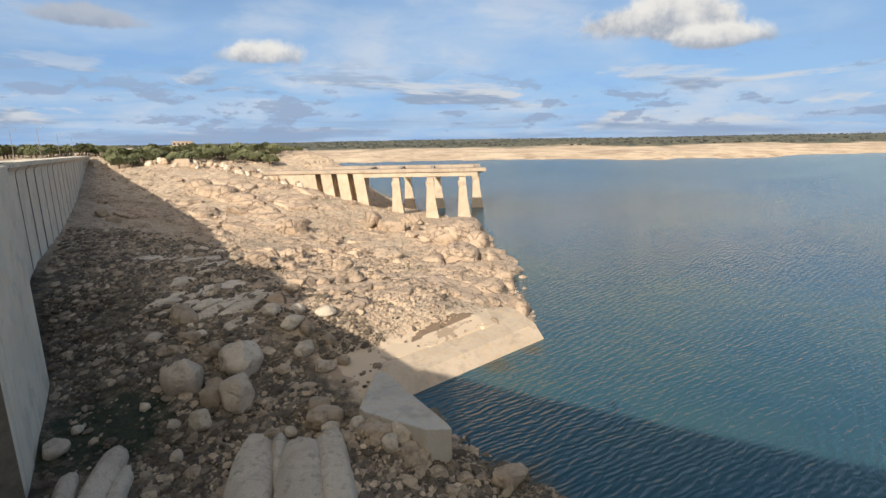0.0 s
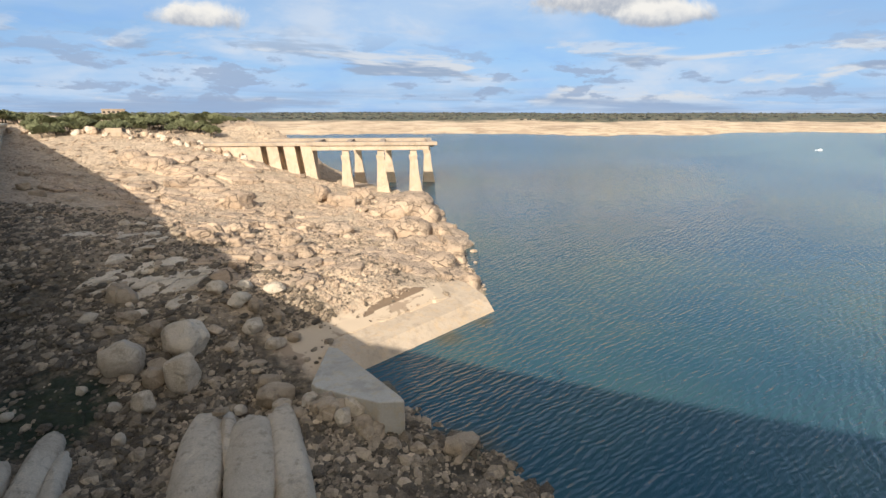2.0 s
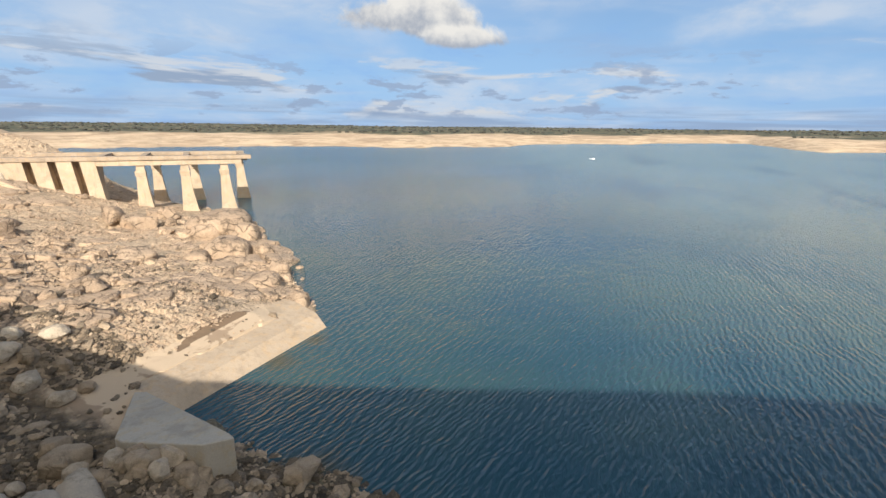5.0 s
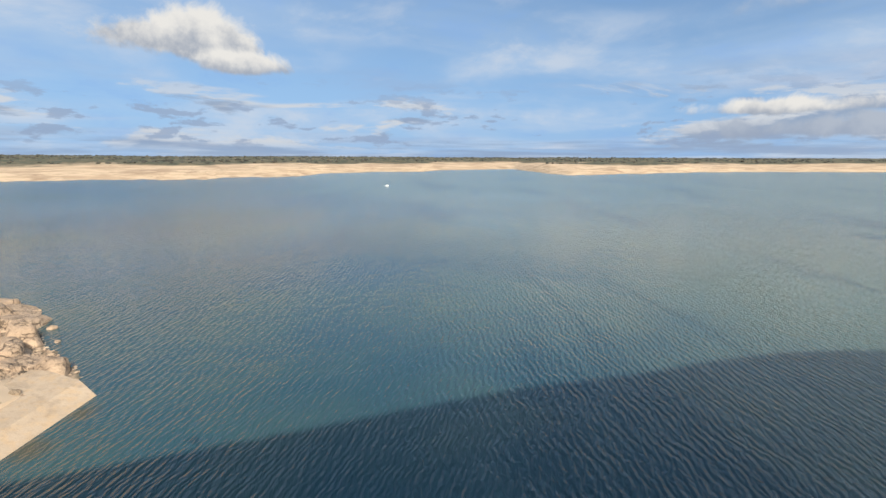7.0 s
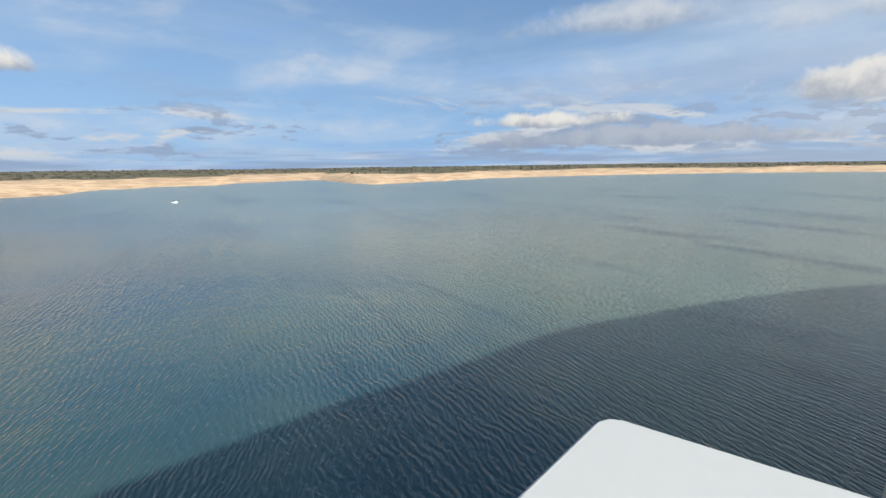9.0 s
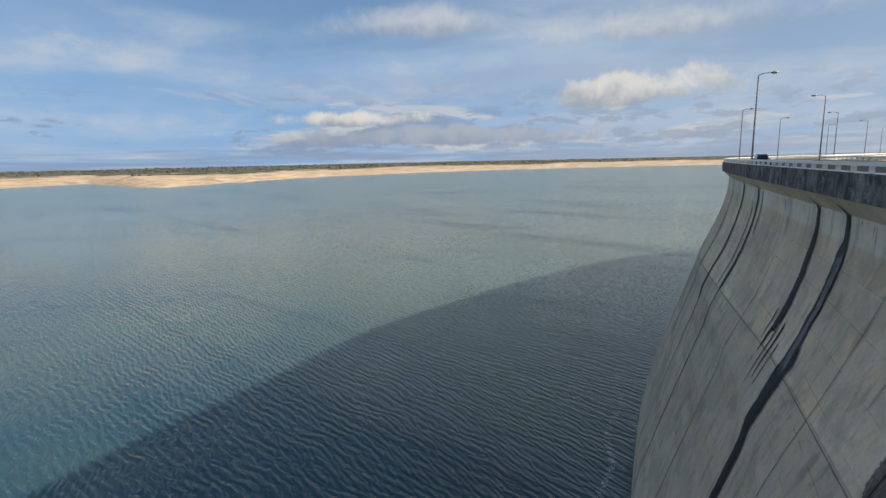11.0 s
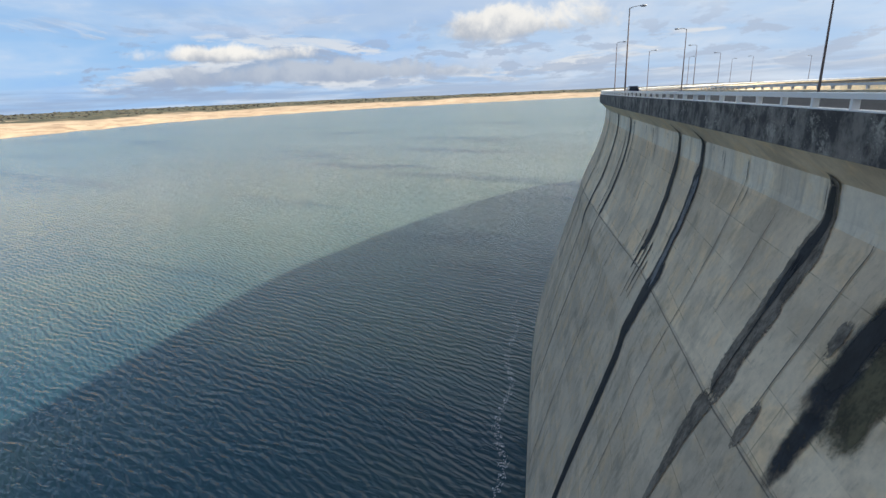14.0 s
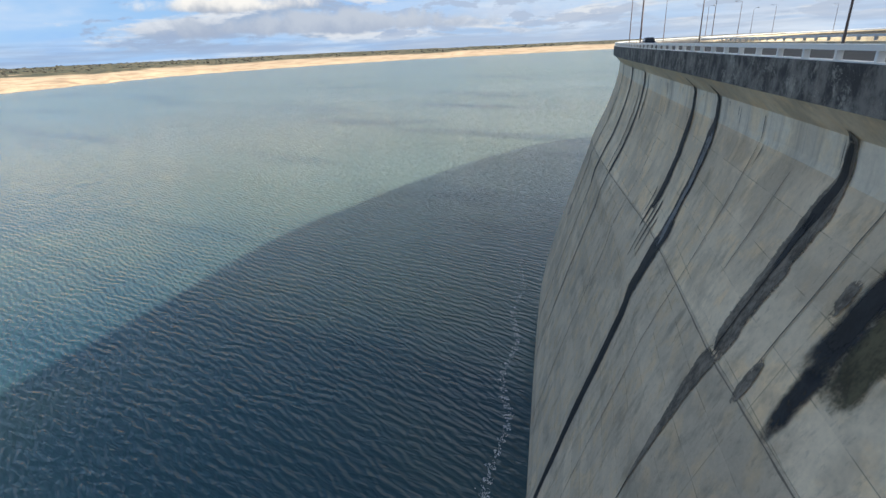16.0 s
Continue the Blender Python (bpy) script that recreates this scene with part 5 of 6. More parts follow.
    # domes on the slope
    for x, y, sx, sy, sz in ((-118, 262, 24, 14, 10), (-104, 258, 18, 11, 7), (-96, 252, 14, 8, 5), (-130, 270, 14, 10, 9), (-69, 217, 10, 7, 7.5), (-62, 222, 9, 7, 5), (-88, 240, 26, 10, 5),
                             (-72, 235, 18, 9, 5), (-58, 205, 10, 7, 4)):
        rock(x, y, (sx, sy, sz), "split" if sx < 13 else "whale", "tan", rnd.uniform(-0.3, 0.3), 0.0, 0.45, "broad worn dome of tan granite")
    # domes along the water
    for x, y, wide, tall in ((5.1, 228.5, 25.4, 15.9), (13.4, 208.0, 10.0, 11.5), (5.3, 178.2, 14.7, 11.2), (16.4, 180.2, 7.5, 8.7), (17.7, 154.4, 6.9, 7.9), (11.5, 140.0, 10.5, 7.3), (19.4, 149.4, 3.3, 3.8), (18.4, 124.8, 6.2, 6.0), (-0.9, 219.0, 11.5, 9.8), (-4.1, 169.9, 8.2, 5.8)):
        rock(x, y, (wide, wide * 1.1, tall), "whale" if wide > 9 else "round", "tan", rnd.uniform(-0.5, 0.5), 0.0, 0.36, "huge smooth granite dome standing at the water's edge")
    for x, y, wide, tall in ((-25.5, 242.4, 14.7, 9.4), (-14.7, 262.0, 8.6, 9.4), (-15.1, 247.8, 6.5, 5.6), (-15.0, 227.8, 6.5, 4.5), (-8.2, 219.8, 7.7, 4.8), (-20.4, 261.6, 8.5, 6.5), (-1.4, 192.8, 5.1, 4.9), (-0.5, 127.6, 2.3, 2.6), (2.3, 126.3, 2.8, 3.3), (-9.9, 117.5, 2.0, 2.3)):
        rock(x, y, (wide, wide * 0.9, tall), "split", "tan", rnd.uniform(-0.5, 0.5), rnd.uniform(-0.1, 0.1), 0.36, "smooth split granite boulder above the bluff")
    # the broken heap in the middle of the slope
    for x, y, wide, tall in ((-49.4, 129.9, 5.9, 4.6), (-47.6, 135.8, 4.3, 4.9), (-45.9, 145.5, 7.3, 4.6), (-44.8, 122.8, 4.2, 2.6), (-40.3, 127.3, 4.0, 2.9), (-39.8, 136.0, 3.6, 3.1), (-44.7, 136.9, 2.5, 2.9), (-34.1, 127.6, 3.1, 2.8), (-37.8, 119.1, 4.0, 2.5), (-34.3, 114.7, 6.1, 3.8), (-34.9, 108.8, 3.4, 3.7), (-36.2, 105.2, 5.1, 3.3), (-30.0, 116.7, 3.4, 2.9), (-27.8, 133.2, 4.8, 5.6), (-29.5, 158.3, 3.4, 4.0), (-35.3, 164.2, 4.0, 3.8), (-35.6, 149.5, 2.7, 2.7), (-21.1, 130.7, 2.4, 2.8)):
        rock(x, y, (wide * 1.2, wide, tall * 1.15), "split", "tan", rnd.uniform(-0.6, 0.6), rnd.uniform(-0.15, 0.15), 0.36, "blunt tan granite block in a broken heap")
    for x, y, wide, tall in ((-18.1, 131.1, 4.1, 2.6), (-20.6, 139.9, 2.7, 1.9), (-24.1, 136.7, 2.1, 2.3), (-25.0, 126.7, 7.3, 4.6), (-21.6, 117.4, 3.4, 2.1), (-24.4, 111.2, 4.1, 2.5), (-21.8, 110.0, 1.7, 2.0), (-65.8, 217.0, 9.8, 9.7), (-62.6, 218.7, 5.2, 6.0), (-47.1, 198.6, 5.7, 6.6), (-44.1, 197.6, 3.8, 4.4), (-28.5, 127.2, 2.2, 1.8)):
        rock(x, y, (wide * 1.2, wide, tall * 1.15), "split", "tan", rnd.uniform(-0.6, 0.6), rnd.uniform(-0.15, 0.15), 0.38, "blunt tan granite block in a broken heap")
    # ledges along the edge of the shade
    for x, y, wide, tall in ((-116.5, 215.6, 9.2, 5.7), (-110.9, 214.6, 7.6, 4.8), (-111.4, 227.7, 7.5, 4.7), (-101.3, 212.1, 11.0, 6.9), (-85.5, 187.6, 8.9, 5.6), (-79.9, 160.4, 5.4, 3.4), (-75.6, 168.0, 4.8, 3.7), (-122.5, 243.3, 10.3, 6.4), (-124.4, 233.3, 7.7, 4.8), (-109.0, 233.2, 8.8, 5.5), (-98.0, 242.0, 13.7, 8.5), (-86.4, 245.1, 15.0, 9.4)):
        rock(x, y, (wide * 1.15, wide * 0.8, tall * 0.8), "split", "tan", rnd.uniform(-0.2, 0.5), 0.0, 0.46, "low rounded ledge of tan granite")
    for x, y, s in ((23.5, 190, 1.6), (25.5, 163, 2.0), (24, 150, 1.4), (23.8, 176, 1.5)):
        rock(x, y, (s * 1.4, s, s), "round", "tan", rnd.uniform(0, 6), 0, 0.3, z=-0.5)
    # pale upright blocks below the trees
    for i in range(64):
        x = -215 + i * 2.1 + rnd.uniform(-2, 2)
        y = 318 - abs(i - 15) * 0.5 + rnd.uniform(-8, 8)
        s = rnd.uniform(2.6, 5.4)
        rock(x, y, (s, s * 0.8, s * rnd.uniform(0.9, 1.5)), "block", "tan" if i % 3 else "grey", rnd.uniform(0, 6), rnd.uniform(-0.25, 0.25), 0.38, "upright pale granite block below the trees")
    # loose boulders
    n = 0
    while n < 56:
        y = 60 + 250 * rnd.random() ** 1.3
        x = rnd.uniform(smoothed(y, SHORE, 2, 8) + 8, smoothed(y, SHORE, 1, 6) - 2)
        al, pe = ((x + 6.6) * 28.6 + (y - 85) * 25) / 38.0, (-(x + 6.6) * 25 + (y - 85) * 28.6) / 38.0
        if -16 < al < 44 and -14 < pe < 20 or -34 < x < -10 and y < 72:
            continue
        s = min(6.0, 1.4 * (1 - rnd.random()) ** -0.55) * (1 + (y - 60) / 260)
        # inside the dam's shadow line, stones take the colours made for shade
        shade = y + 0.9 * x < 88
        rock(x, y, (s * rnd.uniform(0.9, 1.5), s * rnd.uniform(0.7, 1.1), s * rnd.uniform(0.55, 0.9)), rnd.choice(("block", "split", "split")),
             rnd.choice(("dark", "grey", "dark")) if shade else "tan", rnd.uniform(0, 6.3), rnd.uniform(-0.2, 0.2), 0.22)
        n += 1


build_boulders()


def build_rubble():
    """Loose stones, too many to count: twenty-sided and jagged, each its own."""
    rng = np.random.default_rng(11)
    bm = bmesh.new()
    bmesh.ops.create_icosphere(bm, subdivisions=1, radius=0.5)
    bm.verts.ensure_lookup_table()
    ico = np.array([v.co[:] for v in bm.verts])
    tri = np.array([[v.index for v in f.verts] for f in bm.faces])
    bm.free()
    for name, count, lo, hi, y0, y1, mat, label in (
            ("rubble", 30000, 0.40, 2.0, 50, 165, RUBBLE, "broken stones coloured darker for the dam's shade"),
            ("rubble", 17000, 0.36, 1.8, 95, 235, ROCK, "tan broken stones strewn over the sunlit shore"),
            ("rubble", 11000, 0.5, 2.4, 215, 420, ROCK, "tan broken stones on the upper shore")):
        verts, faces, k = [], [], 0
        tries = rng.random((count * 4, 3))
        for a, b, c in tries:
            if k >= count:
                break
            y = y0 + (y1 - y0) * a
            xw, xs = smoothed(y, SHORE, 2, 8) + 1, smoothed(y, SHORE, 1, 6) + 1
            if y > 300:
                xw -= 20
            x = xw + (xs - xw) * b
            al, pe = ((x + 6.6) * 28.6 + (y - 85) * 25) / 38.0, (-(x + 6.6) * 25 + (y - 85) * 28.6) / 38.0
            if -14 < al < 42 and -14 < pe < 15 and c > 0.02:
                continue
            dense = (0.8 if mat is RUBBLE else 0.5) + 1.4 * noise.noise(Vector((x / 14, y / 14, 8.0 + y0)))
            if c * 0.9 > dense:
                continue
            # the shadow line also parts shade-coloured stones from tan ones
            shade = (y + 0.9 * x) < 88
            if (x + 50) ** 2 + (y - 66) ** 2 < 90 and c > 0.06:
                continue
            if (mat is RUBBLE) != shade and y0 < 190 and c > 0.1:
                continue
            k += 1
            s = min(hi, lo * (1 - rng.random() * 0.985) ** -0.42)
            pts = ico * (1 + rng.uniform(-0.28, 0.28, (12, 1))) * (s * rng.uniform(0.6, 1.35, 3)) * np.array((1.0, 1.0, 0.42))
            t = rng.uniform(0, 6.28)
            ct, st = math.cos(t), math.sin(t)
            pts = pts @ np.array(((ct, st, 0), (-st, ct, 0), (0, 0, 1))) @ np.array(((1, 0, 0), (0, 0.96, 0.28), (0, -0.28, 0.96)))
            pts = pts + np.array((x, y, shore_z(x, y) + s * 0.16))
            faces.append(tri + len(verts) * 12)
            verts.append(pts)
        v, f = np.concatenate(verts), np.concatenate(faces)
        me = bpy.data.meshes.new(name)
        me.from_pydata(v.tolist(), [], f.tolist())
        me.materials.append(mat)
        tagged(new(name, me), label, "stones", kind="stuff")


build_rubble()

# ---- marks on the dam's face ----


def under_edge(u, depth):
    """The lake face, with the sloping soffit above it."""
    return face_off(u, depth) if depth > 3.7 else -0.03 - (depth - 2.56) * 1.07


def face_strip(name, u, d0, d1, w0, w1, mat, parent, lift=0.03, seed=0, lean=0.0, ragged=0.18):
    """A streak down the lake face at station u, between two depths, with ragged edges."""
    rnd = random.Random(seed * 31 + int(u * 10))
    k = max(4, int((d1 - d0) / 0.35))
    verts, body, mid = [], [], 0.0
    across = ((-0.85, 0.0), (-0.35, 0.8), (0.35, 0.8), (0.85, 0.0))
    for i in range(k + 1):
        f = i / k
        depth = d0 + (d1 - d0) * f
        w = lerp_table(depth, w0, 1) if w1 is None else w0 + (w1 - w0) * f
        mid = mid * 0.8 + rnd.uniform(-ragged, ragged) * w * 0.4
        fade = min(1.0, 0.35 + i / 3.0, 0.3 + (k - i) / 4.0)
        for s, g in across:
            uu = u + lean * f + s * w + mid
            q, d = on_arch(uu, under_edge(uu, depth) + lift + 0.03)
            verts.append((q.x, q.y, EYE - depth))
            body.append(g * fade)
    faces = [(4 * i + c, 4 * i + 4 + c, 4 * i + 5 + c, 4 * i + 1 + c) for i in range(k) for c in range(3)]
    me = mesh_of(name, verts, faces, mat)
    me.attributes.new("body", "FLOAT", "POINT").data.foreach_set("value", body)
    piece(name, me, parent)


def build_marks():
    marks = tagged(new("seepage_marks"), "black and brown seepage streaks and joints on the dam's face", "stains", kind="structure")
    for u, d0, d1, w0, w1, mat, lift in (
            (2.0, 3.2, 13.2, [(3.2, 0.25), (3.9, 0.5), (5.4, 0.65), (6.2, 1.25), (13, 1.2)], None, SEEP, 0.025), (2.08, 3.5, 7.6, [(3.5, 0.15), (4.2, 0.36), (5.6, 0.42), (6.4, 0.62), (7.6, 0.3)], None, STREAK, 0.035), (2.2, 6.6, 9.4, 0.5, 0.3, SOFT, 0.04), (2.1, 6.0, 13.2, 0.07, 0.06, STREAK, 0.045), (2.0, 12.9, 21.0, [(13, 1.15), (17, 0.55), (21, 0.12)], None, SEEP, 0.055), (2.0, 12.5, 40, 0.07, 0.05, STREAK, 0.03),
            (18.2, 2.9, 44.0, [(2.9, 0.15), (3.8, 0.45), (5.3, 0.6), (6.2, 1.1), (14, 1.3), (22, 0.8), (44, 0.4)], None, STREAK, 0.03), (18.1, 5.8, 14.6, 0.75, 0.9, SHEEN, 0.045), (17.6, 12.0, 42.0, 1.5, 0.7, SOFT, 0.022),
            (24.2, 2.9, 13.4, [(2.9, 0.15), (3.8, 0.45), (5.4, 0.6), (6.5, 0.85), (13, 1.0)], None, STREAK, 0.03), (24.6, 12.8, 15.4, 0.5, 0.15, STREAK, 0.03), (22.6, 12.0, 16.6, 0.3, 0.12, STREAK, 0.03), (23.5, 12.6, 17.4, 0.25, 0.1, SEEP, 0.03), (21.6, 13.2, 17.0, 0.22, 0.1, SEEP, 0.03), (25.6, 11.6, 14.6, 0.22, 0.1, SEEP, 0.03),
            (-3.3, 6.0, 10.6, 1.0, 1.15, SOFT, 0.03), (-3.2, 6.4, 9.6, 0.6, 0.7, STREAK, 0.035), (-4.6, 6.6, 10.6, 1.3, 1.2, OLIVE, 0.026), (-3.6, 9.6, 13.0, 0.9, 0.6, SOFT, 0.028), (-2.2, 7.4, 8.9, 0.5, 0.45, SEEP, 0.04),
            (-1.1, 11.3, 13.4, 0.45, 0.55, SEEP, 0.03),
            (47.2, 3.3, 16.0, 0.6, 1.0, STREAK, 0.03), (47.4, 15.5, 44.0, 0.35, 0.25, STREAK, 0.03), (44.8, 3.9, 9.0, 0.2, 0.25, STREAK, 0.03), (49.8, 6.0, 16.0, 0.3, 0.3, SEEP, 0.03),
            (58.5, 3.3, 20.0, 0.7, 1.1, STREAK, 0.03), (58.0, 19.5, 44.0, 0.3, 0.2, STREAK, 0.03), (71.0, 3.75, 30.0, 0.4, 0.5, STREAK, 0.03), (84.0, 3.75, 30.0, 0.5, 0.5, STREAK, 0.03), (33.0, 9.0, 44.0, 0.06, 0.18, SEEP, 0.03),
            (10.3, 3.8, 5.4, 0.10, 0.08, SEEP, 0.03), (10.4, 5.4, 40, 0.05, 0.05, SEEP, 0.03), (5.9, 5.6, 11.0, 0.04, 0.05, SEEP, 0.03), (-0.9, 5.2, 12.0, 0.05, 0.05, SEEP, 0.03), (34.0, 4.0, 9.0, 0.05, 0.05, SEEP, 0.03)):
        face_strip("streak", u, d0, d1, w0, w1, mat, marks, lift, ragged=0.18 if w1 is None or w0 > 0.12 else 0.5)
    rnd = random.Random(3)
    for i in range(18):
        u = rnd.uniform(0, 60)
        a = rnd.choice((3.8, 3.9, 5.2, 5.4))
        face_strip("drip", u, a, a + rnd.uniform(0.3, 1.6), rnd.uniform(0.04, 0.16), 0.03, SEEP if i % 2 else SOFT, marks, 0.024, seed=i)
    # lips between the lifts
    for du, depth, rise, high, mat in ((0.045, 13.0, 0.055, 0.05, LOWER), (0.015, 5.45, 0.0, 0.10, CONCRETE)):
        verts, faces, k = [], [], 0
        u = -16.0
        while u < 90:
            dd = depth + rise * (u + 1)
            for o, h in ((-0.05, -high), (du, -high), (du, high), (-0.05, high)):
                q, d = on_arch(u, face_off(u, dd + h) + o)
                verts.append((q.x, q.y, EYE - dd - h))
            if k:
                b = 4 * k
                faces += [(b - 4 + i, b + i, b + (i + 1) % 4, b - 4 + (i + 1) % 4) for i in range(4)]
            k += 1
            u += 1.0
        piece("lip", mesh_of("lip", verts, faces, mat), marks)
    # a strip coloured dark for the shade and dirt under the long lip
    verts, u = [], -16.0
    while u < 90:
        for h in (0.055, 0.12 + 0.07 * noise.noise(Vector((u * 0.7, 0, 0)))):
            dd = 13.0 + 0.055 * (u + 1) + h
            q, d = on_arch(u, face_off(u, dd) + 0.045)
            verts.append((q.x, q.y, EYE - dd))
        u += 1.0
    piece("lip_line", mesh_of("lip_line", verts, [(2 * i, 2 * i + 2, 2 * i + 3, 2 * i + 1) for i in range(len(verts) // 2 - 1)], DARK_CONCRETE), marks)


build_marks()


def build_foam():
    """Foam drifting in a thin line along the dam."""
    rnd = random.Random(9)
    verts, faces = [], []
    for i in range(1500):
        f = rnd.random()
        x = 38 + f * 62 + 0.9 * math.sin(f * 210)
        y = -11.5 - f * 27.5 + 0.8 * math.sin(x * 0.35) + rnd.gauss(0, 0.1 + 0.22 * math.sin(x * 0.9) ** 4)
        r = rnd.uniform(0.014, 0.045) * (1.6 - f)
        b = len(verts)
        for k in range(6):
            a = k * math.pi / 3 + rnd.uniform(-0.3, 0.3)
            verts.append((x + r * 1.6 * math.cos(a), y + r * math.sin(a), 0.06))
        faces.append(tuple(range(b, b + 6)))
    tagged(new("foam", mesh_of("foam", verts, faces, WHITE)), "thin line of white foam on the water", "foam", kind="stuff")


build_foam()

# ---- trees ----


def build_tree(seed):
    """A holm oak: short trunk, spreading limbs, a broad crown of leaf clumps."""
    rnd = random.Random(seed)
    tree = tagged(new("oak_tree"), "dark green evergreen oak with a broad crown", "tree", "oaks above the shore")
    bm = bmesh.new()
    tube(bm, (0, 0, -0.6), (0.1, 0, 2.2), 0.38, 0.26, 7)
    tips = []
    for i in range(6):
        a = i * 1.05 + rnd.uniform(-0.3, 0.3)
        tip = (math.cos(a) * rnd.uniform(1.6, 2.8), math.sin(a) * rnd.uniform(1.6, 2.8), rnd.uniform(3.8, 5.6))
        tube(bm, (0.1, 0, 2.0), tip, 0.16, 0.05, 5)
        tips.append(Vector(tip))
    part("trunk", bm, BARK, tree)
    tips += [Vector((0, 0, 6.0)), Vector((1.0, 0.6, 5.6)), Vector((-1.2, 0.4, 5.5))]
    verts, faces = [], []
    for t in tips:
        for _ in range(110):
            d = Vector((rnd.gauss(0, 1), rnd.gauss(0, 1), rnd.gauss(0, 1))).normalized() * (rnd.random() ** 0.4)
            c = t + Vector((d.x * 1.9, d.y * 1.9, d.z * 1.25))
            r = rnd.uniform(0.22, 0.5)
            u = Vector((rnd.gauss(0, 1), rnd.gauss(0, 1), rnd.gauss(0, 1))).normalized()
            v = u.orthogonal().normalized()
            b = len(verts)
            verts += [c + u * r, c + v * r, c - u * r * 0.9, c - v * r * 0.8]
            faces.append((b, b + 1, b + 2, b + 3))
    piece("crown", mesh_of("crown", verts, faces, LEAF), tree)
    return tree


def plant():
    rnd = random.Random(21)
    firsts = [build_tree(s) for s in (1, 2, 3)]
    n = 0
    for row, (r0, r1, count) in enumerate(((352, 380, 80), (385, 430, 64))):
        for i in range(count):
            az = radians(15.4 + 29 * (i + rnd.uniform(0.1, 0.9)) / count)
            gap = noise.noise(Vector((az * 40, row * 3.0, 0)))
            r = rnd.uniform(r0, r1) + (70 if az > radians(33) or az < radians(18) else 0)
            x, y = -r * math.sin(az), r * math.cos(az)
            s = rnd.uniform(0.8, 1.2) * (1.05 + 0.35 * gap) * (0.6 if az < radians(17.5) else 1.0)
            m = Matrix.Translation((x, y, shore_z(x, y, False) - 0.5)) @ Matrix.Rotation(rnd.uniform(0, 6.3), 4, "Z") @ Matrix.Diagonal((s * 1.15, s * 1.15, s, 1))
            if n < 3:
                firsts[n].matrix_basis = m
            else:
                o = copy_thing(firsts[rnd.randrange(3)], Matrix())
                o.matrix_basis = m
            n += 1


plant()


def build_house():
    ob = tagged(new("hilltop_building"), "low flat-roofed pale building above the oaks", "building")
    bm = bmesh.new()
    box(bm, (0, 0, 0), (15, 10, 7.6), 0, 0.1)
    part("wall", bm, DECK, ob)
    bm = bmesh.new()
    box(bm, (0, 0, 7.602), (16, 11, 0.5), 0, 0.1)
    part("roof", bm, SANDY, ob)
    for x in (-6, -3, 0, 3, 6):
        bm = bmesh.new()
        box(bm, (x, -5.02, 5.2), (1.6, 0.12, 1.3))
        part("window", bm, GLASS, ob)
    a, r = radians(26.7), 470
    ob.matrix_basis = Matrix.Translation((-r * math.sin(a), r * math.cos(a), 40.0)) @ Matrix.Rotation(a, 4, "Z")


build_house()


def build_far_woods():
    """Scattered oaks and scrub on the far hills, as small rough clumps."""
    rng = np.random.default_rng(4)
    bm = bmesh.new()
    bmesh.ops.create_icosphere(bm, subdivisions=1, radius=0.5)
    bm.verts.ensure_lookup_table()
    ico = np.array([v.co[:] for v in bm.verts])
    tri = np.array([[v.index for v in f.verts] for f in bm.faces])
    bm.free()
    verts, faces = [], []
    while len(verts) < 2600:
        az, r = rng.uniform(-40, 130), rng.uniform(1500, 4200)
        z = far_z(az, r)
        x, y = r * math.sin(radians(az)), r * math.cos(radians(az))
        if z < 24 or noise.noise(Vector((x / 300, y / 300, 2.0))) + 0.25 < rng.uniform(-0.2, 0.5):
            continue
        s = rng.uniform(4, 10)
        pts = ico * (1 + rng.uniform(-0.3, 0.3, (12, 1))) * np.array((s * 1.7, s * 1.7, s * 0.75)) + np.array((x, y, z + s * 0.2))
        faces.append(tri + len(verts) * 12)
        verts.append(pts)
    me = bpy.data.meshes.new("far_woods")
    me.from_pydata(np.concatenate(verts).tolist(), [], np.concatenate(faces).tolist())
    me.materials.append(WOODS)
    tagged(new("far_woods", me), "dark scattered woods on the far hills", "woods", kind="stuff")


build_far_woods()


def build_hut():
    ob = tagged(new("concrete_hut"), "small pale concrete hut with a dark opening", "hut")
    bm = bmesh.new()
    box(bm, (0, 0, 0), (8, 5, 5), 0, 0.1)
    part("wall", bm, SANDY, ob)
    # a solid black block stands for the shade inside the opening
    bm = bmesh.new()
    box(bm, (4.9, -1.0, 0), (1.6, 2.6, 4.6), 0.05)
    part("dark_opening", bm, BLACK_FILL, ob)
    ob.matrix_basis = Matrix.Translation((-157, 309, shore_z(-157, 309) - 1.6)) @ Matrix.Rotation(radians(24), 4, "Z")


build_hut()


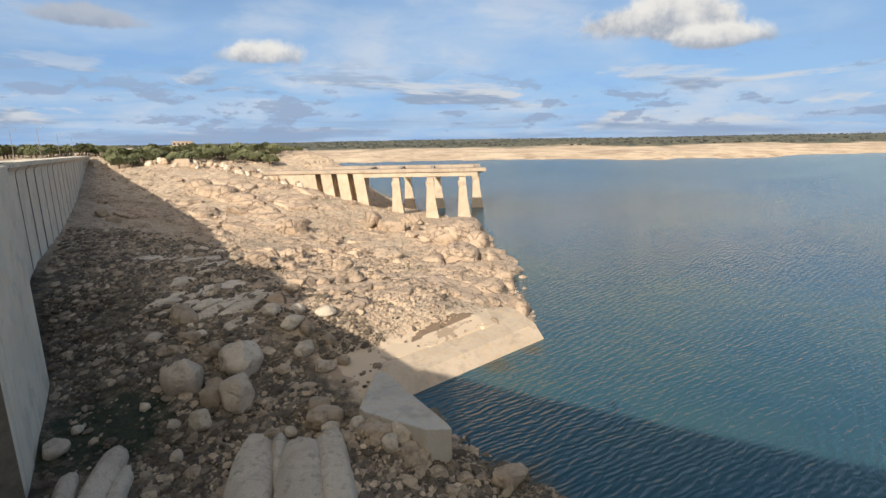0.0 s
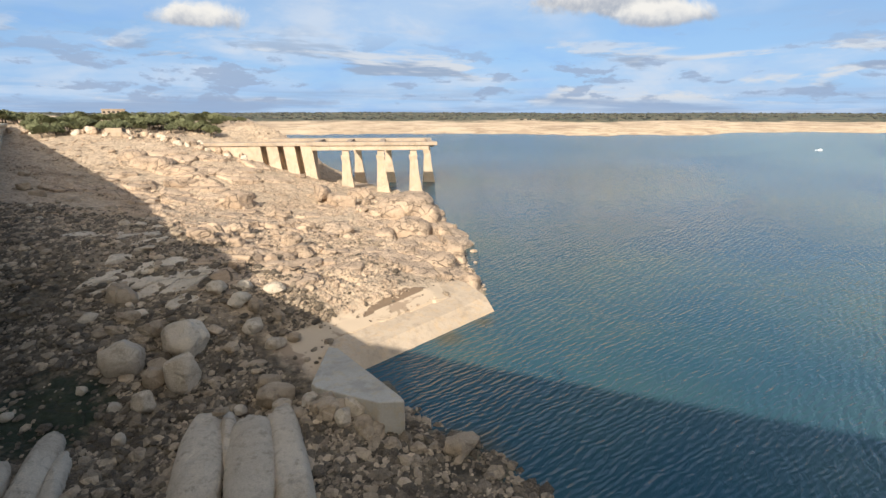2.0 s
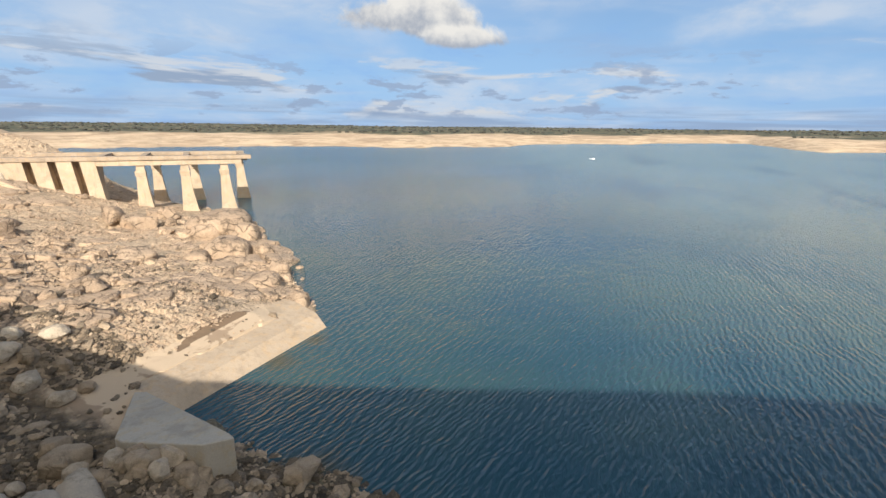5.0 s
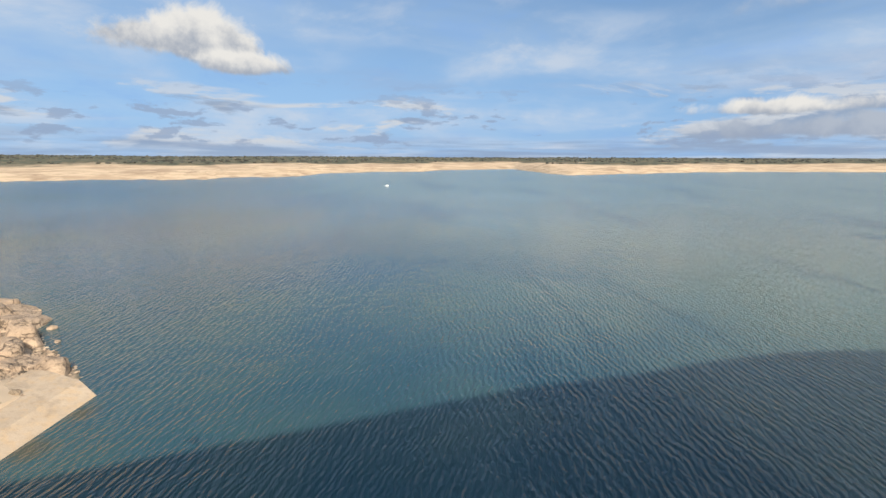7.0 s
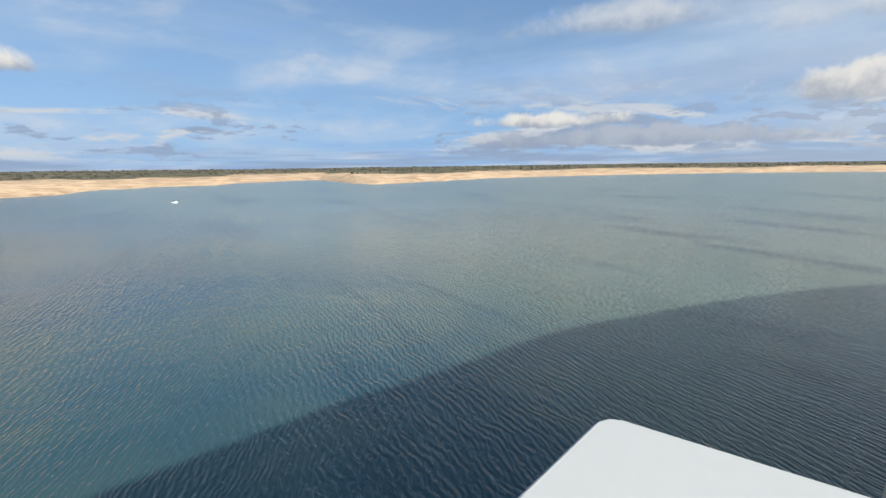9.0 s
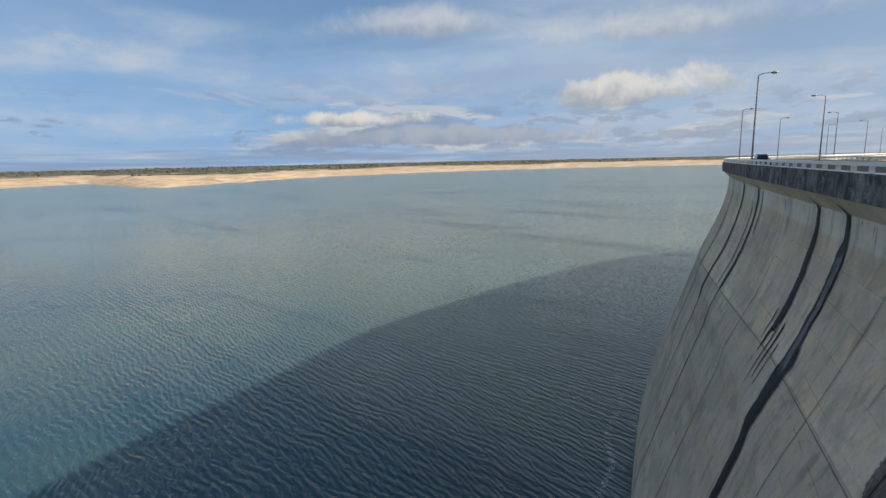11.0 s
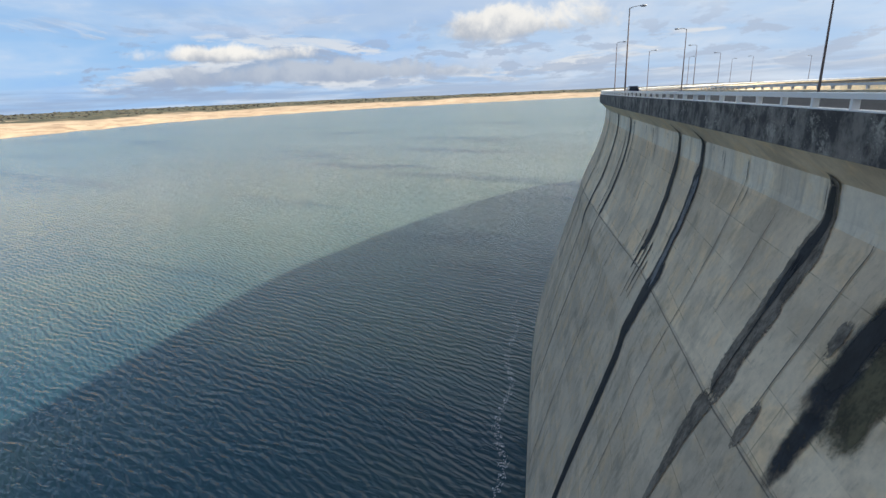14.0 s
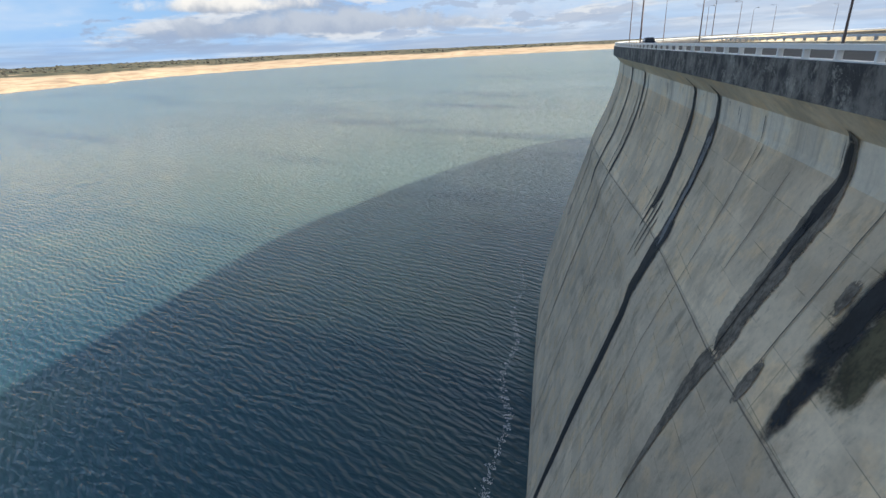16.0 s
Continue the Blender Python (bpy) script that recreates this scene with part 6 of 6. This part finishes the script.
def build_raft():
    ob = tagged(new("raft"), "small white floating raft with a shelter", "boat")
    bm = bmesh.new()
    box(bm, (0, 0, -0.4), (8, 2.4, 0.8), 0, 0.2)
    part("hull", bm, WHITE, ob)
    bm = bmesh.new()
    box(bm, (1.9, 0, 0.402), (3.4, 2.0, 1.2), 0, 0.2, 0.8)
    part("shelter", bm, WHITE, ob)
    ob.matrix_basis = Matrix.Translation((537, 600, 0)) @ Matrix.Rotation(radians(-35), 4, "Z")


build_raft()


def build_car():
    car = tagged(new("car"), "dark blue estate car on the dam road", "car")
    bm = bmesh.new()
    side = [(-2.1, 0.35), (-2.15, 0.8), (-2.0, 1.0), (-1.2, 1.05), (-1.0, 0.95), (0.95, 0.92), (2.0, 0.8), (2.15, 0.55), (2.1, 0.35)]
    for y in (-0.85, 0.85):
        bm.faces.new([bm.verts.new((x, y, z)) for x, z in side])
    bm.verts.ensure_lookup_table()
    k = len(side)
    for i in range(k):
        bm.faces.new((bm.verts[i], bm.verts[(i + 1) % k], bm.verts[k + (i + 1) % k], bm.verts[k + i]))
    bmesh.ops.recalc_face_normals(bm, faces=bm.faces)
    bmesh.ops.bevel(bm, geom=bm.edges[:], offset=0.06, segments=2, affect="EDGES")
    part("body", bm, BLUE, car)
    bm = bmesh.new()
    box(bm, (-0.45, 0, 0.9), (3.0, 1.5, 0.56), 0, 0.08, 0.78)
    part("cabin", bm, GLASS, car, "dark glazed cabin")
    bm = bmesh.new()
    box(bm, (-0.5, 0, 1.45), (2.1, 1.15, 0.06), 0, 0.02)
    part("roof", bm, BLUE, car)
    for x in (-1.35, 1.35):
        for y in (-0.78, 0.78):
            bm = bmesh.new()
            tube(bm, (x, y - 0.1, 0.32), (x, y + 0.1, 0.32), 0.32, 0.32, 16)
            w = part("wheel", bm, TYRE, car)
            bm = bmesh.new()
            tube(bm, (x, y - 0.11, 0.32), (x, y + 0.11, 0.32), 0.19, 0.19, 12)
            part("rim", bm, STEEL, w)
    for y in (-0.6, 0.6):
        bm = bmesh.new()
        box(bm, (2.1, y, 0.6), (0.1, 0.32, 0.16), 0, 0.03)
        part("headlight", bm, WHITE, car)
    q, d = on_arch(66.0, -4.0)
    car.matrix_basis = Matrix.Translation((q.x, q.y, ROAD)) @ Matrix.Rotation(math.atan2(d.y, d.x) + math.pi, 4, "Z")


build_car()
